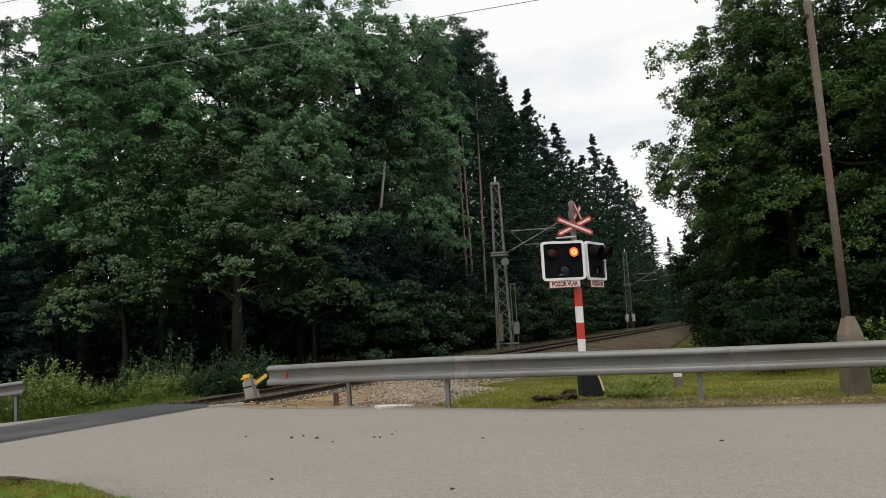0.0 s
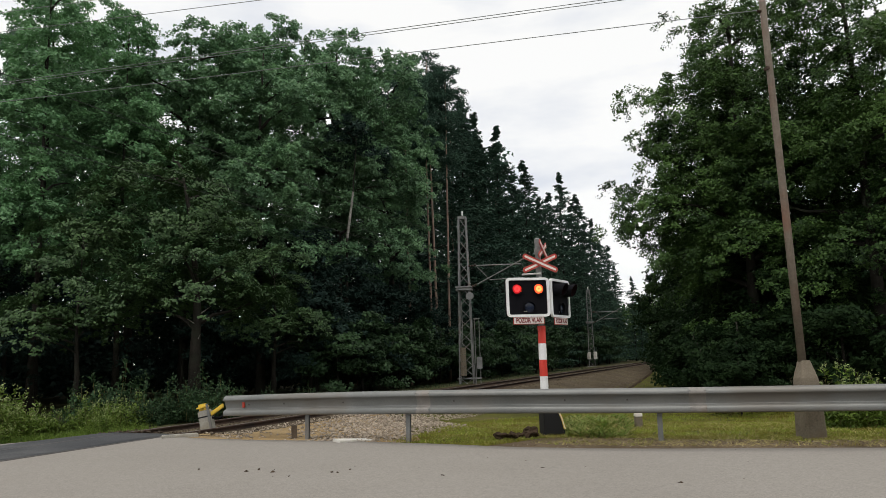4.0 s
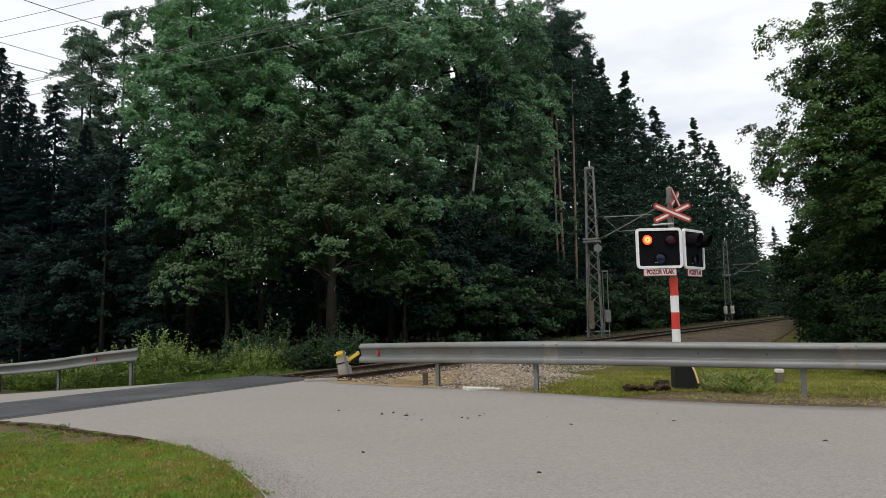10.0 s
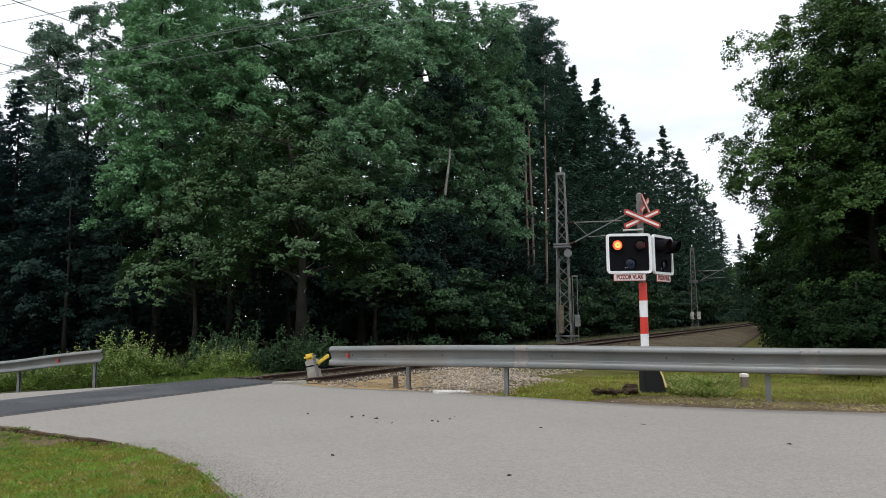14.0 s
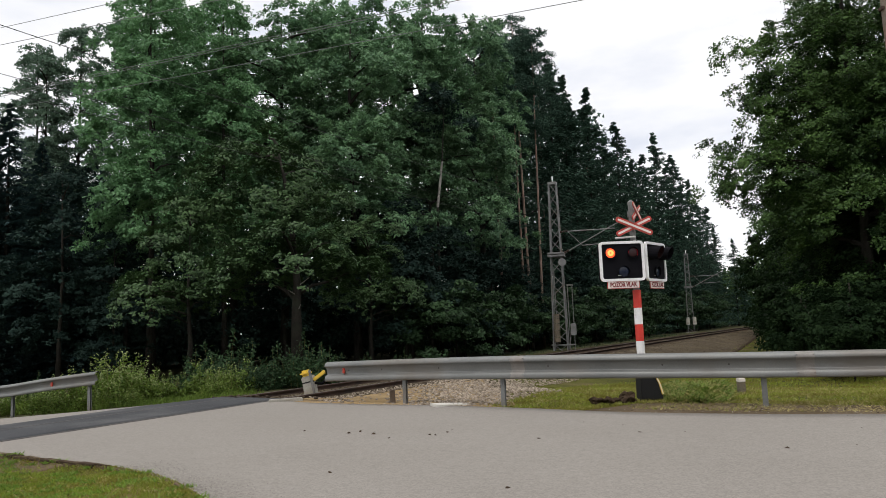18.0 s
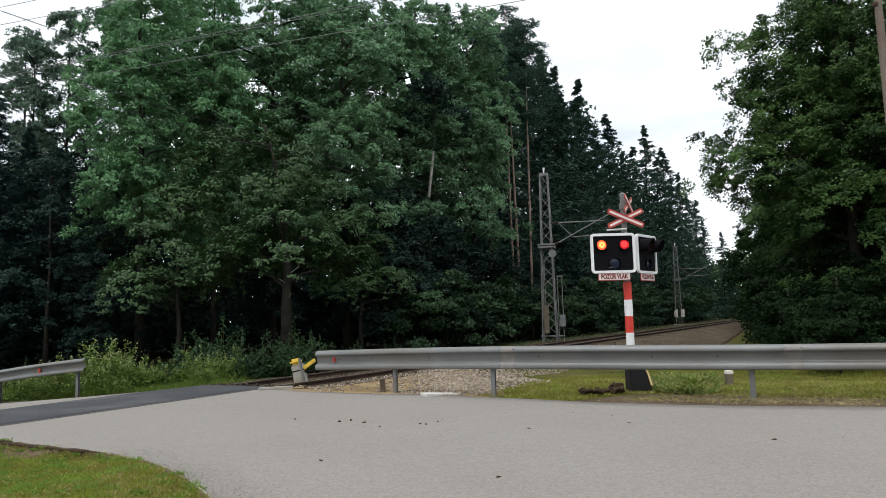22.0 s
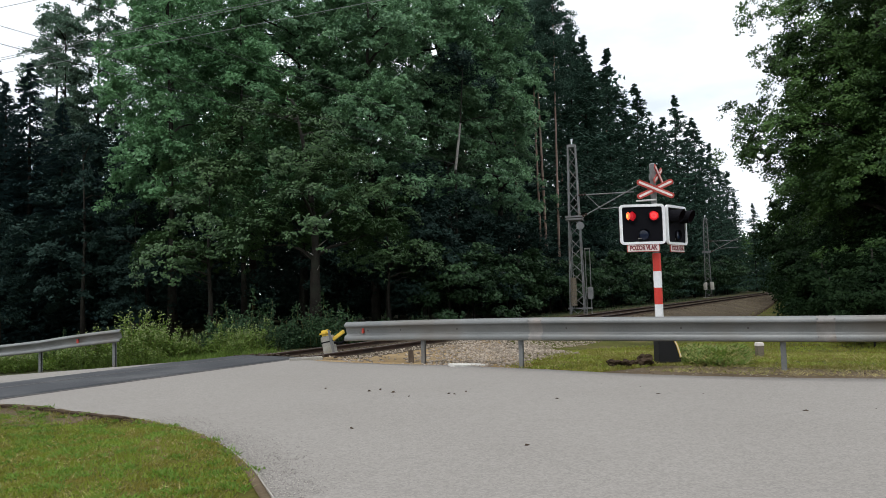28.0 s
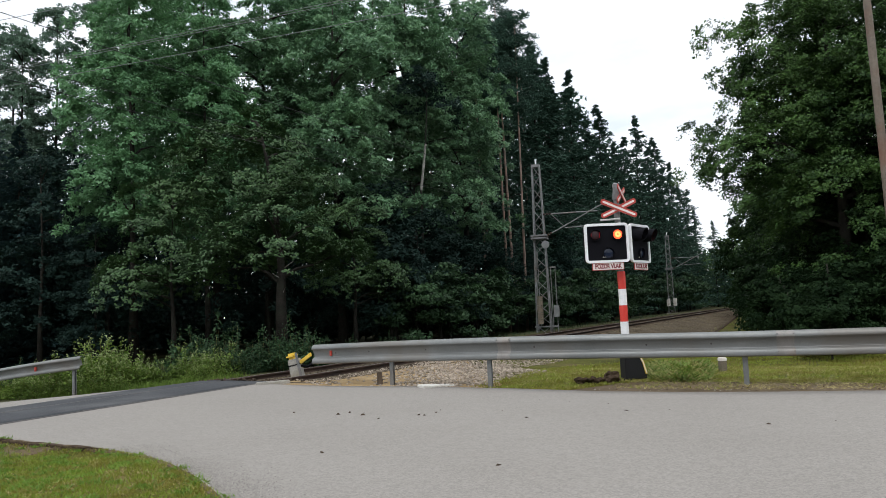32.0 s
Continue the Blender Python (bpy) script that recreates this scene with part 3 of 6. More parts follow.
sheet("grass_corner", [(-12, -4), (-12, -2), (-12, 0), (-12, 2), (-12, 4), (-12, 6), (-12, 8), (-12.1, 11.6)], ISLAND, "turf", 0.034, "mown grass corner beside the road", "grass", 72, 0.4)

sheet("corner_dirt", [(x - 0.03 - 0.03 * math.sin(3 * x), y - 0.05 - 0.04 * math.cos(5 * x) - 0.9 * float(step(-4.2, -5.6, x))) for x, y in ISLAND], ISLAND, "dirt", 0.046, "bare brown dirt along the edge of the grass corner", "dirt", 3, 0.2)

sheet("edge_dust", ISLAND, [(x + 0.018 + 0.012 * math.sin(7 * x), y + 0.014) for x, y in ISLAND], "dust", 0.0345, "pale dust and grit along the asphalt edge", "dust", 2, 0.2, 0.01)

# broken road edge along the grass corner
edge = thing("road_edge", "crumbled dark asphalt lip along the grass corner", "road edge", kind="structure")
for k in range(40):
    u = k / 39 * 3.6 + 6.1
    i = min(int(u), len(ISLAND) - 2)
    a, b = Vector(ISLAND[i]), Vector(ISLAND[i + 1])
    p = a.lerp(b, u - i)
    d = (b - a).normalized()
    n = Vector((d.y, -d.x)) * -0.09
    m = Matrix.Translation((p.x + 0.45 * n.x, p.y + 0.45 * n.y, -0.012)) @ Matrix.Rotation(math.atan2(d.y, d.x) + rng.normal(0, 0.06), 4, "Z")
    L, W = rng.uniform(0.08, 0.2), rng.uniform(0.02, 0.06)
    part("chunk", box(-L, L, -W, W, -0.10, rng.uniform(0.020, 0.042), 0.006, m), "clod" if k % 3 else "dirt", edge)


# ---- railway ----
RAIL = [(-0.07, 0), (0.07, 0), (0.07, 0.012), (0.012, 0.03), (0.012, 0.105), (0.036, 0.115), (0.036, 0.145), (0.028, 0.152), (-0.028, 0.152), (-0.036, 0.145), (-0.036, 0.115), (-0.012, 0.105), (-0.012, 0.03), (-0.07, 0.012)]


def rail_mesh(q, s0, s1, z, profile):
    rings, ss = [], np.concatenate([np.arange(s0, min(s1, 40), 1.0), np.arange(max(s0, 40), s1 + 0.1, 4.0)])
    for s in ss:
        (x, y), (x2, y2) = track(s, q), track(s + 0.5, q)
        d = Vector((x2 - x, y2 - y)).normalized()
        rings.append([(x + d.y * a, y - d.x * a, z + b) for a, b in profile])
    k = len(profile)
    i = np.arange(len(rings) * k).reshape(-1, k)
    j = np.roll(i, -1, 1)
    return np.array(rings).reshape(-1, 3), np.stack([i[:-1], j[:-1], j[1:], i[1:]], -1).reshape(-1, 4)


railway = thing("railway_track", "rusty standard-gauge railway track on gravel", "railway track", kind="structure")
HALF = 0.74
for q in (-HALF, HALF):
    rail = arrays("rail", *rail_mesh(q, 0.05, 128, -0.13, RAIL), "rust", railway)
    arrays("rail_head", *rail_mesh(q, 0.05, 128, 0.0205, [(-0.026, 0), (0.026, 0), (0.022, 0.005), (-0.022, 0.005)]), "steel", rail, "rubbed rail head")
for q in (-HALF, HALF):
    arrays("flush_rail", *rail_mesh(q, -9.0, 0.05, -0.135, [(-0.03, 0.10), (0.03, 0.10), (0.03, 0.1455), (-0.03, 0.1455)]), "darksteel", railway, "rail set flush in the asphalt")
sleeper = box(-1.25, 1.25, -0.13, 0.13, -0.25, -0.125, 0.02)
first = None
for k in range(150):
    s = 0.4 + 0.62 * k
    x, y = track(s)
    x2, y2 = track(s + 0.3)
    if first is None:
        first = part("sleeper", sleeper, "wood", railway)
        ob = first
    else:
        ob = new("sleeper", first.data)
        ob.parent = railway
    ob.matrix_basis = pose(x, y, 0.0, 0, 0, math.degrees(math.atan2(y2 - y, x2 - x)) - 90)


# ---- stones ----
def rocks(name, centres, sizes, material, label, category, parent=None):
    """Many small angular stones in one mesh."""
    base = np.array([(1, 0, 0), (-1, 0, 0), (0, 1, 0), (0, -1, 0), (0, 0, 1), (0, 0, -1)], dtype=float)
    tri = np.array([(0, 2, 4), (2, 1, 4), (1, 3, 4), (3, 0, 4), (2, 0, 5), (1, 2, 5), (3, 1, 5), (0, 3, 5)])
    n = len(centres)
    a, c = rng.uniform(0, 2 * np.pi, n), rng.normal(0, 0.5, n)
    V = base[None] * rng.uniform(0.55, 1.1, (n, 6, 1)) * np.stack([np.ones(n), rng.uniform(0.6, 1, n), rng.uniform(0.4, 0.8, n)], -1)[:, None]
    V = V + rng.normal(0, 0.12, V.shape)
    ca, sa, cc, sc = np.cos(a), np.sin(a), np.cos(c), np.sin(c)
    Y, Z = V[..., 1] * cc[:, None] - V[..., 2] * sc[:, None], V[..., 1] * sc[:, None] + V[..., 2] * cc[:, None]
    X = V[..., 0]
    V = np.stack([X * ca[:, None] - Y * sa[:, None], X * sa[:, None] + Y * ca[:, None], Z], -1) * np.asarray(sizes)[:, None, None] + np.asarray(centres)[:, None]
    F = (tri[None] + 6 * np.arange(n)[:, None, None]).reshape(-1, 3)
    return tagged(arrays(name, V.reshape(-1, 3), F, material, parent), label, category, kind="stuff" if parent is None else "")


def strewn(n, s0, s1, q0, q1, size):
    s, q = rng.uniform(s0, s1, n), rng.uniform(q0, q1, n)
    p = np.array([track(a, b) for a, b in zip(s, q)])
    return np.stack([p[:, 0], p[:, 1], ground_z(p[:, 0], p[:, 1]) + 0.03], -1), rng.uniform(0.5, 1, n) * size


C1, S1 = strewn(2600, 0.2, 16, -1.5, 1.8, 0.06)
C2, S2 = strewn(5200, 4.5, 17, -4.3, -1.0, 0.055)
C3, S3 = strewn(500, 0.6, 5.0, -2.0, -0.9, 0.05)
C4, S4 = strewn(3000, 16, 60, -1.4, 1.6, 0.06)
C6, S6 = strewn(5000, 15, 62, -6.4, -1.6, 0.075)
on_bank = [b > bank(a) for a, b in zip(*to_track(C6[:, 0], C6[:, 1]))]
C6, S6 = C6[on_bank], S6[on_bank]
keep2 = (C2[:, 0] > 0.1) & (C2[:, 1] > np.interp(C2[:, 0], [-1.16, 0.4, 2.0, 3.7, 6.2], [14.8, 13.8, 14.1, 15.8, 18.0]))
u, w = rng.uniform(0, 1, 5200) ** 0.8, rng.uniform(0, 1, 5200)
px = np.interp(u, [0, 0.3, 0.6, 0.85, 1], [-2.4, -1.1, 0.4, 1.7, 3.0])
py = np.interp(u, [0, 0.3, 0.6, 0.85, 1], [15.25, 14.4, 13.5, 12.9, 13.2]) + w * np.interp(u, [0, 0.3, 0.6, 1], [0.6, 3.0, 5.5, 7.0])
C5 = np.stack([px, py, ground_z(px, py) + 0.02], -1)
thin_out = rng.uniform(0, 1, 5200) < np.interp(px, [-2.0, -0.8, -0.1, 0.5], [0.06, 0.05, 0.3, 1.0])
thin_out &= px < np.interp(py, [12.9, 13.3, 13.9, 15.0, 16.5, 18], [0.9, 1.15, 1.75, 2.7, 4.4, 6.0]) + rng.normal(0, 0.15, 5200)
C5, S5 = C5[thin_out], rng.uniform(0.022, 0.070, 5200)[thin_out]
rocks("track_stones", np.concatenate([C1, C4]), np.concatenate([S1, S4]), "rusty_stone", "rust-brown stones between the rails", "gravel")
rocks("bank_stones", C6, S6, "bank_stone", "brown stones on the gravel bank", "gravel")
rocks("ballast_stones", np.concatenate([C2[keep2], C3, C5]), np.concatenate([S2[keep2], S3, S5]), "stone", "pale grey-brown crushed ballast stones", "gravel")

gu, gw = rng.uniform(0, 1, 5200), np.abs(rng.normal(0, 0.24, 5200))
gx0, gy0 = np.interp(gu, [0, 0.25, 0.5, 0.75, 1], [-1.20, -1.58, -2.0, -2.57, -3.63]), np.interp(gu, [0, 0.25, 0.5, 0.75, 1], [4.95, 5.84, 6.64, 7.50, 8.53])
GRIT = np.stack([gx0 + 0.03 + gw * 0.8, gy0 + 0.6 * gw, np.full(5200, 0.001)], -1)
rocks("edge_grit", GRIT[:2200], rng.uniform(0.003, 0.008, 2200), "grit", "loose grit washed to the edge of the asphalt", "grit")
rocks("edge_crumbs", GRIT[2200:], rng.uniform(0.003, 0.009, 3000), "crumb", "grey crumbs of worn asphalt along the grass corner", "grit")
rocks("edge_pebbles", np.stack([gx0[:700] + 0.012, gy0[:700] + 0.012, np.full(700, 0.012)], -1), rng.uniform(0.006, 0.014, 700), "grit", "pale pebbles in the joint between asphalt and grass", "gravel")

# ---- guardrails ----
WAVE = [(0.058, 0.0), (0.078, 0.005), (0.092, 0.020), (0.076, 0.092), (0.066, 0.103), (0.012, 0.124), (0.003, 0.132), (0.001, 0.142), (0.036, 0.258), (0.046, 0.268), (0.082, 0.284), (0.090, 0.296), (0.072, 0.338), (0.058, 0.356), (0.016, 0.376), (0.0, 0.38)]


def beam(points, tops, tall=0.407, thick=0.006):
    """A two-wave beam along a line of points with the heights of its upper edge; it bulges to the right of its way."""
    pts = [Vector((x, y, 0)) for x, y in points]
    prof = [(d, h * tall / 0.38) for d, h in WAVE]
    loop = [(d, h) for d, h in prof] + [(d - thick, h) for d, h in reversed(prof)]
    V = []
    for i, p in enumerate(pts):
        d = (pts[min(i + 1, len(pts) - 1)] - pts[max(i - 1, 0)]).normalized()
        n = Vector((d.y, -d.x, 0))
        for o, h in loop:
            V.append((p.x + n.x * o, p.y + n.y * o, tops[i] - tall + h))
    k = len(loop)
    i = np.arange(len(V)).reshape(-1, k)
    j = np.roll(i, -1, 1)
    return np.array(V), np.stack([i[:-1], j[:-1], j[1:], i[1:]], -1).reshape(-1, 4)


def post_bm(x, y, z0, z1, rz):
    c = [(-0.04, -0.03), (0.04, -0.03), (0.04, -0.022), (-0.032, -0.022), (-0.032, 0.022), (0.04, 0.022), (0.04, 0.03), (-0.04, 0.03)]
    bm = prism(c, z0, z1, "z")
    bmesh.ops.transform(bm, matrix=pose(x, y, 0, 0, 0, rz), verts=bm.verts[:])
    return bm


def curve(points, n):
    """Points along a smooth line through the given ones."""
    P = np.array(points, dtype=float)
    out = []
    for i in range(len(P) - 1):
        p0, p1, p2, p3 = P[max(i - 1, 0)], P[i], P[i + 1], P[min(i + 2, len(P) - 1)]
        for t in np.linspace(0, 1, n, endpoint=False):
            out.append(0.5 * (2 * p1 + (p2 - p0) * t + (2 * p0 - 5 * p1 + 4 * p2 - p3) * t * t + (3 * p1 - p0 - 3 * p2 + p3) * t ** 3))
    out.append(P[-1])
    return np.array(out)


GUARD = curve([(-2.03, 15.39, 0.812), (-0.34, 14.2, 0.860), (1.47, 12.94, 0.893), (3.5, 12.02, 0.885), (5.49, 11.33, 0.861), (7.75, 10.45, 0.857), (10.4, 9.3, 0.857), (14, 7.7, 0.857), (20, 5.0, 0.857)], 8)
guard = thing("guardrail", "weathered galvanised steel guardrail along the road", "guardrail", kind="structure")
SPLITS = [0, 17, 34, 50, len(GUARD) - 1]
for a, b in zip(SPLITS, SPLITS[1:]):
    g = GUARD[a:b + 1].copy()
    arrays("beam", *beam(g[:, :2], g[:, 2]), "zinc", guard)
for a in SPLITS[1:-1]:
    g = GUARD[a - 1:a + 2].copy()
    g = np.array([g[1] + (g[0] - g[1]) * 0.45, g[1], g[1] + (g[2] - g[1]) * 0.45])
    d = (g[2] - g[0])[:2] / np.hypot(*(g[2] - g[0])[:2])
    g[:, :2] += np.array([d[1], -d[0]]) * 0.006
    lap = arrays("lap_joint", *beam(g[:, :2], g[:, 2]), "zinc_stained", guard, "stained bolted lap joint")
    for u in (-0.12, 0.12):
        for h in (0.05, 0.33):
            x, y = g[1][0] + d[0] * u + d[1] * 0.066, g[1][1] + d[1] * u - d[0] * 0.066
            part("bolt", tube([(x, y, g[1][2] - h), (x + d[1] * 0.02, y - d[0] * 0.02, g[1][2] - h)], 0.014, 6), "zinc_dark", lap)
for x, y, top in ((-0.34, 14.2, 0.80), (1.47, 12.94, 0.83), (5.49, 11.33, 0.82), (9.5, 9.7, 0.82), (13.4, 8.0, 0.82)):
    part("post", post_bm(x - 0.02, y + 0.06, -0.3, top, -30), "zinc_dark", guard)
for i in (3, 6, 11, 19, 26, 30):
    g, h = GUARD[i], GUARD[i + 1]
    d = (h - g)[:2] / np.hypot(*(h - g)[:2])
    x, y = g[0] + d[1] * 0.012, g[1] - d[0] * 0.012
    part("slot_bolt", tube([(x, y, g[2] - 0.19), (x + d[1] * 0.012, y - d[0] * 0.012, g[2] - 0.19)], 0.018, 6), "darksteel", guard, "dark bolt in a slot")
g, h = GUARD[2], GUARD[3]
d = (h - g)[:2] / np.hypot(*(h - g)[:2])
m = Matrix.Translation((g[0] + 0.12 * d[0] + d[1] * 0.03, g[1] + 0.12 * d[1] - d[0] * 0.03, g[2] - 0.19)) @ Matrix.Rotation(math.atan2(d[1], d[0]), 4, "Z")
part("reflector", box(-0.032, 0.032, -0.015, 0.015, -0.055, 0.055, 0.008, m), "orange", guard, "orange-red reflector")

GUARD2 = curve([(-7.78, 17.45, 0.73), (-8.86, 17.95, 0.63), (-9.78, 18.4, 0.53), (-10.73, 18.85, 0.42), (-13.2, 20.2, 0.22), (-17, 22.2, 0.02), (-24, 25.5, -0.1)], 5)
GUARD2 = GUARD2[::-1]
guard2 = thing("guardrail", "weathered galvanised guardrail beyond the railway crossing", "guardrail", kind="structure")
arrays("beam", *beam(GUARD2[:, :2], GUARD2[:, 2], 0.315), "zinc", guard2)
for x, y, top in ((-8.05, 17.56, 0.66), (-10.51, 18.72, 0.40), (-12.95, 20.05, 0.20), (-15.4, 21.35, 0.06)):
    part("post", post_bm(x, y + 0.07, float(ground_z(x, y)) - 0.3, top, -26), "zinc_dark", guard2)
m = Matrix.Translation((-9.17, 18.05, 0.43)) @ Matrix.Rotation(-0.47, 4, "Z")
part("reflector", box(-0.032, 0.032, -0.015, 0.015, -0.055, 0.055, 0.008, m), "orange", guard2, "orange-red reflector")


# ---- level crossing signal ----
SIG = (4.03, 13.08)
signal = thing("crossing_signal", "red and white level crossing warning light with two lamp heads", "crossing signal", *SIG, 0.0)
BANDS = [(-0.1, 0.46, "black"), (0.46, 0.77, "red"), (0.77, 1.06, "white"), (1.06, 1.365, "red"), (1.365, 1.67, "white"), (1.67, 2.0, "red"), (2.0, 3.62, "zinc")]
for z0, z1, mat in BANDS:
    part("mast_band", tube([(0, 0, z0), (0, 0, z1)], 0.076 if z1 < 2.1 else 0.055, 20, False), mat, signal, {"red": "red painted band", "white": "white painted band", "black": "black painted mast foot", "zinc": "grey upper mast"}[mat], True)
part("mast_cap", tube([(0, 0, 3.6), (0, 0, 3.66), (0, 0, 3.69)], [0.06, 0.06, 0.02], 16), "zinc_dark", signal)
part("junction_box", box(-0.065, 0.065, -0.085, 0.05, 3.36, 3.50, 0.015), "zinc_dark", signal, "grey mast-top fitting")
part("lamp_bracket", merge(tube([(-0.36, -0.10, 2.97), (0.02, -0.08, 2.99)], 0.018, 8), tube([(0.0, -0.1, 2.9), (0, -0.02, 2.9)], 0.03, 8)), "grey", signal)


def rounded(w, h, r, n=5):
    pts = []
    for cx, cz, a0 in ((w / 2 - r, h / 2 - r, 0), (-w / 2 + r, h / 2 - r, 90), (-w / 2 + r, -h / 2 + r, 180), (w / 2 - r, -h / 2 + r, 270)):
        pts += [(cx + r * math.cos(radians(a0 + 90 * k / n)), cz + r * math.sin(radians(a0 + 90 * k / n))) for k in range(n + 1)]
    return pts


def ring_bm(outer, inner, y0, y1):
    """A flat frame between two outlines with the same number of corners."""
    bm = bmesh.new()
    rows = [[bm.verts.new((a, y, b)) for a, b in line] for line, y in ((outer, y1), (outer, y0), (inner, y0), (inner, y1))]
    k = len(outer)
    for r in range(4):
        a, b = rows[r], rows[(r + 1) % 4]
        for i in range(k):
            bm.faces.new((a[i], a[(i + 1) % k], b[(i + 1) % k], b[i]))
    bmesh.ops.recalc_face_normals(bm, faces=bm.faces[:])
    return bm


def hood_bm(r, length):
    """A half-open visor round a lens, that looks towards -y."""
    bm = bmesh.new()
    n = 22
    rows = []
    for rad in (r, r - 0.008):
        a = [(rad * math.cos(t), rad * math.sin(t)) for t in (math.radians(-80 + 340 * k / n) for k in range(n + 1))]
        rows.append([bm.verts.new((x, 0, z)) for x, z in a])
        rows.append([bm.verts.new((x, -length * (0.62 + 0.38 * (0.5 + 0.5 * z / rad)), z)) for x, z in a])
    for a, b in ((0, 1), (1, 3), (3, 2)):
        for i in range(n):
            bm.faces.new((rows[a][i], rows[a][i + 1], rows[b][i + 1], rows[b][i]))
    bmesh.ops.recalc_face_normals(bm, faces=bm.faces[:])
    return bm


def dome(r, depth, y, facing):
    """A shallow lens dome."""
    bm = bmesh.new()
    rows = [[bm.verts.new((r * math.cos(u) * math.cos(a), y + facing * depth * math.sin(u), r * math.cos(u) * math.sin(a))) for a in (2 * math.pi * k / 20 for k in range(20))] for u in (0, 0.5, 1.0)]
    top = bm.verts.new((0, y + facing * depth, 0))
    for a, b in zip(rows, rows[1:]):
        for k in range(20):
            bm.faces.new((a[k], a[(k + 1) % 20], b[(k + 1) % 20], b[k]))
    for k in range(20):
        bm.faces.new((rows[-1][k], rows[-1][(k + 1) % 20], top))
    bmesh.ops.recalc_face_normals(bm, faces=bm.faces[:])
    return bm


LETTERS = bpy.data.curves.new("letters", "FONT")
LETTERS.body, LETTERS.size, LETTERS.align_x, LETTERS.align_y, LETTERS.extrude, LETTERS.offset = "POZOR VLAK", 0.116, "CENTER", "CENTER", 0.001, 0.0048
letters_ob = new("letters", LETTERS)
bpy.context.view_layer.update()
letters_mesh = bpy.data.meshes.new_from_object(letters_ob.evaluated_get(bpy.context.evaluated_depsgraph_get()))
bpy.data.objects.remove(letters_ob)
letters_mesh.materials.clear()
letters_mesh.materials.append(M["ink"])
letters_mesh.transform(Matrix.Diagonal((0.70, 1, 1, 1)))

LENSES = []


def lamp_head(at, turn, hoods):
    """One head: a black housing with a white rim, two red lamps, a dark lens below and a name board."""
    m = pose(at[0], at[1], at[2], 0, 0, turn)
    head = part("lamp_head", prism(rounded(0.80, 0.71, 0.06), 0.0, 0.17, "y", 0.006), "black", signal, "black lamp head with a white rim")
    head.matrix_basis = m
    rim = part("rim", ring_bm(rounded(0.83, 0.735, 0.07), rounded(0.735, 0.64, 0.03), -0.025, 0.02), "white", head, "white retro-reflecting rim")
    for x in (-0.21, 0.21):
        part("lamp_socket", ring_bm([(x + 0.105 * math.cos(a), 0.155 + 0.105 * math.sin(a)) for a in (2 * math.pi * k / 24 for k in range(24))], [(x + 0.097 * math.cos(a), 0.155 + 0.097 * math.sin(a)) for a in (2 * math.pi * k / 24 for k in range(24))], -0.06, 0.0), "black", head)
        # made-up drum: its four lens faces imitate the lamp's changing glow
        lens = part("flash_drum", prism(rounded(0.13, 0.13, 0.02, 3), -0.07, 0.07, "z"), "black", head, "added drum whose lens faces imitate the flashing")
        for turn_by, mat, words in ((0, "dead", "unlit dark red lens"), (90, "fading", "faintly glowing red lens"), (180, "lit", "brightly lit orange-red lens"), (270, "dim", "red glowing lens that dies away")):
            face = part("lens", dome(0.088, 0.02, -0.076, -1), mat, lens, words)
            face.matrix_basis = pose(0, 0, 0, 0, 0, -turn_by)
            if mat != "dead":
                spot = part("filament", ring_bm([(0.056 * math.cos(a), 0.056 * math.sin(a)) for a in (2 * math.pi * k / 20 for k in range(20))], [(0.016 * math.cos(a), 0.016 * math.sin(a)) for a in (2 * math.pi * k / 20 for k in range(20))], -0.104, -0.096), {"lit": "core", "dim": "ember", "fading": "fading"}[mat], lens, "bright ring of lamp light")
                spot.matrix_basis = pose(0, 0, 0, 0, 0, -turn_by)
        lens.location = (x, 0.062, 0.155)
        LENSES.append(lens)
        if hoods:
            h = part("hood", hood_bm(0.118, 0.26), "black", head, "black lamp visor")
            h.location = (x, -0.005, 0.155)
    part("lower_lens", dome(0.10, 0.02, -0.002, -1), "blue", head, "dark unlit lower lens").location = (0.02, 0, -0.19)
    part("lower_hood", hood_bm(0.112, 0.05), "black", head).location = (0.02, -0.003, -0.19)
    # small grey strip that puts a painted glint on the black housing
    part("glint_mark", box(-0.09, -0.03, -0.012, -0.004, -0.268, -0.252, 0.003), "grey", head, "pale strip painted as a glint on the housing")
    board = part("name_board", box(-0.30, 0.30, -0.004, 0.012, -0.505, -0.365, 0.004), "signred", head, "white board lettered POZOR VLAK in red")
    part("board_face", box(-0.288, 0.288, -0.0075, -0.0045, -0.493, -0.377), "signwhite", board)
    t = new("lettering", letters_mesh)
    t.parent = board
    t.matrix_basis = pose(0, -0.011, -0.434, 90, 0, 0)
    return head


lamp_head((-0.295, -0.20, 2.53), 0, False)
lamp_head((0.435, 0.12, 2.52), 47, True)


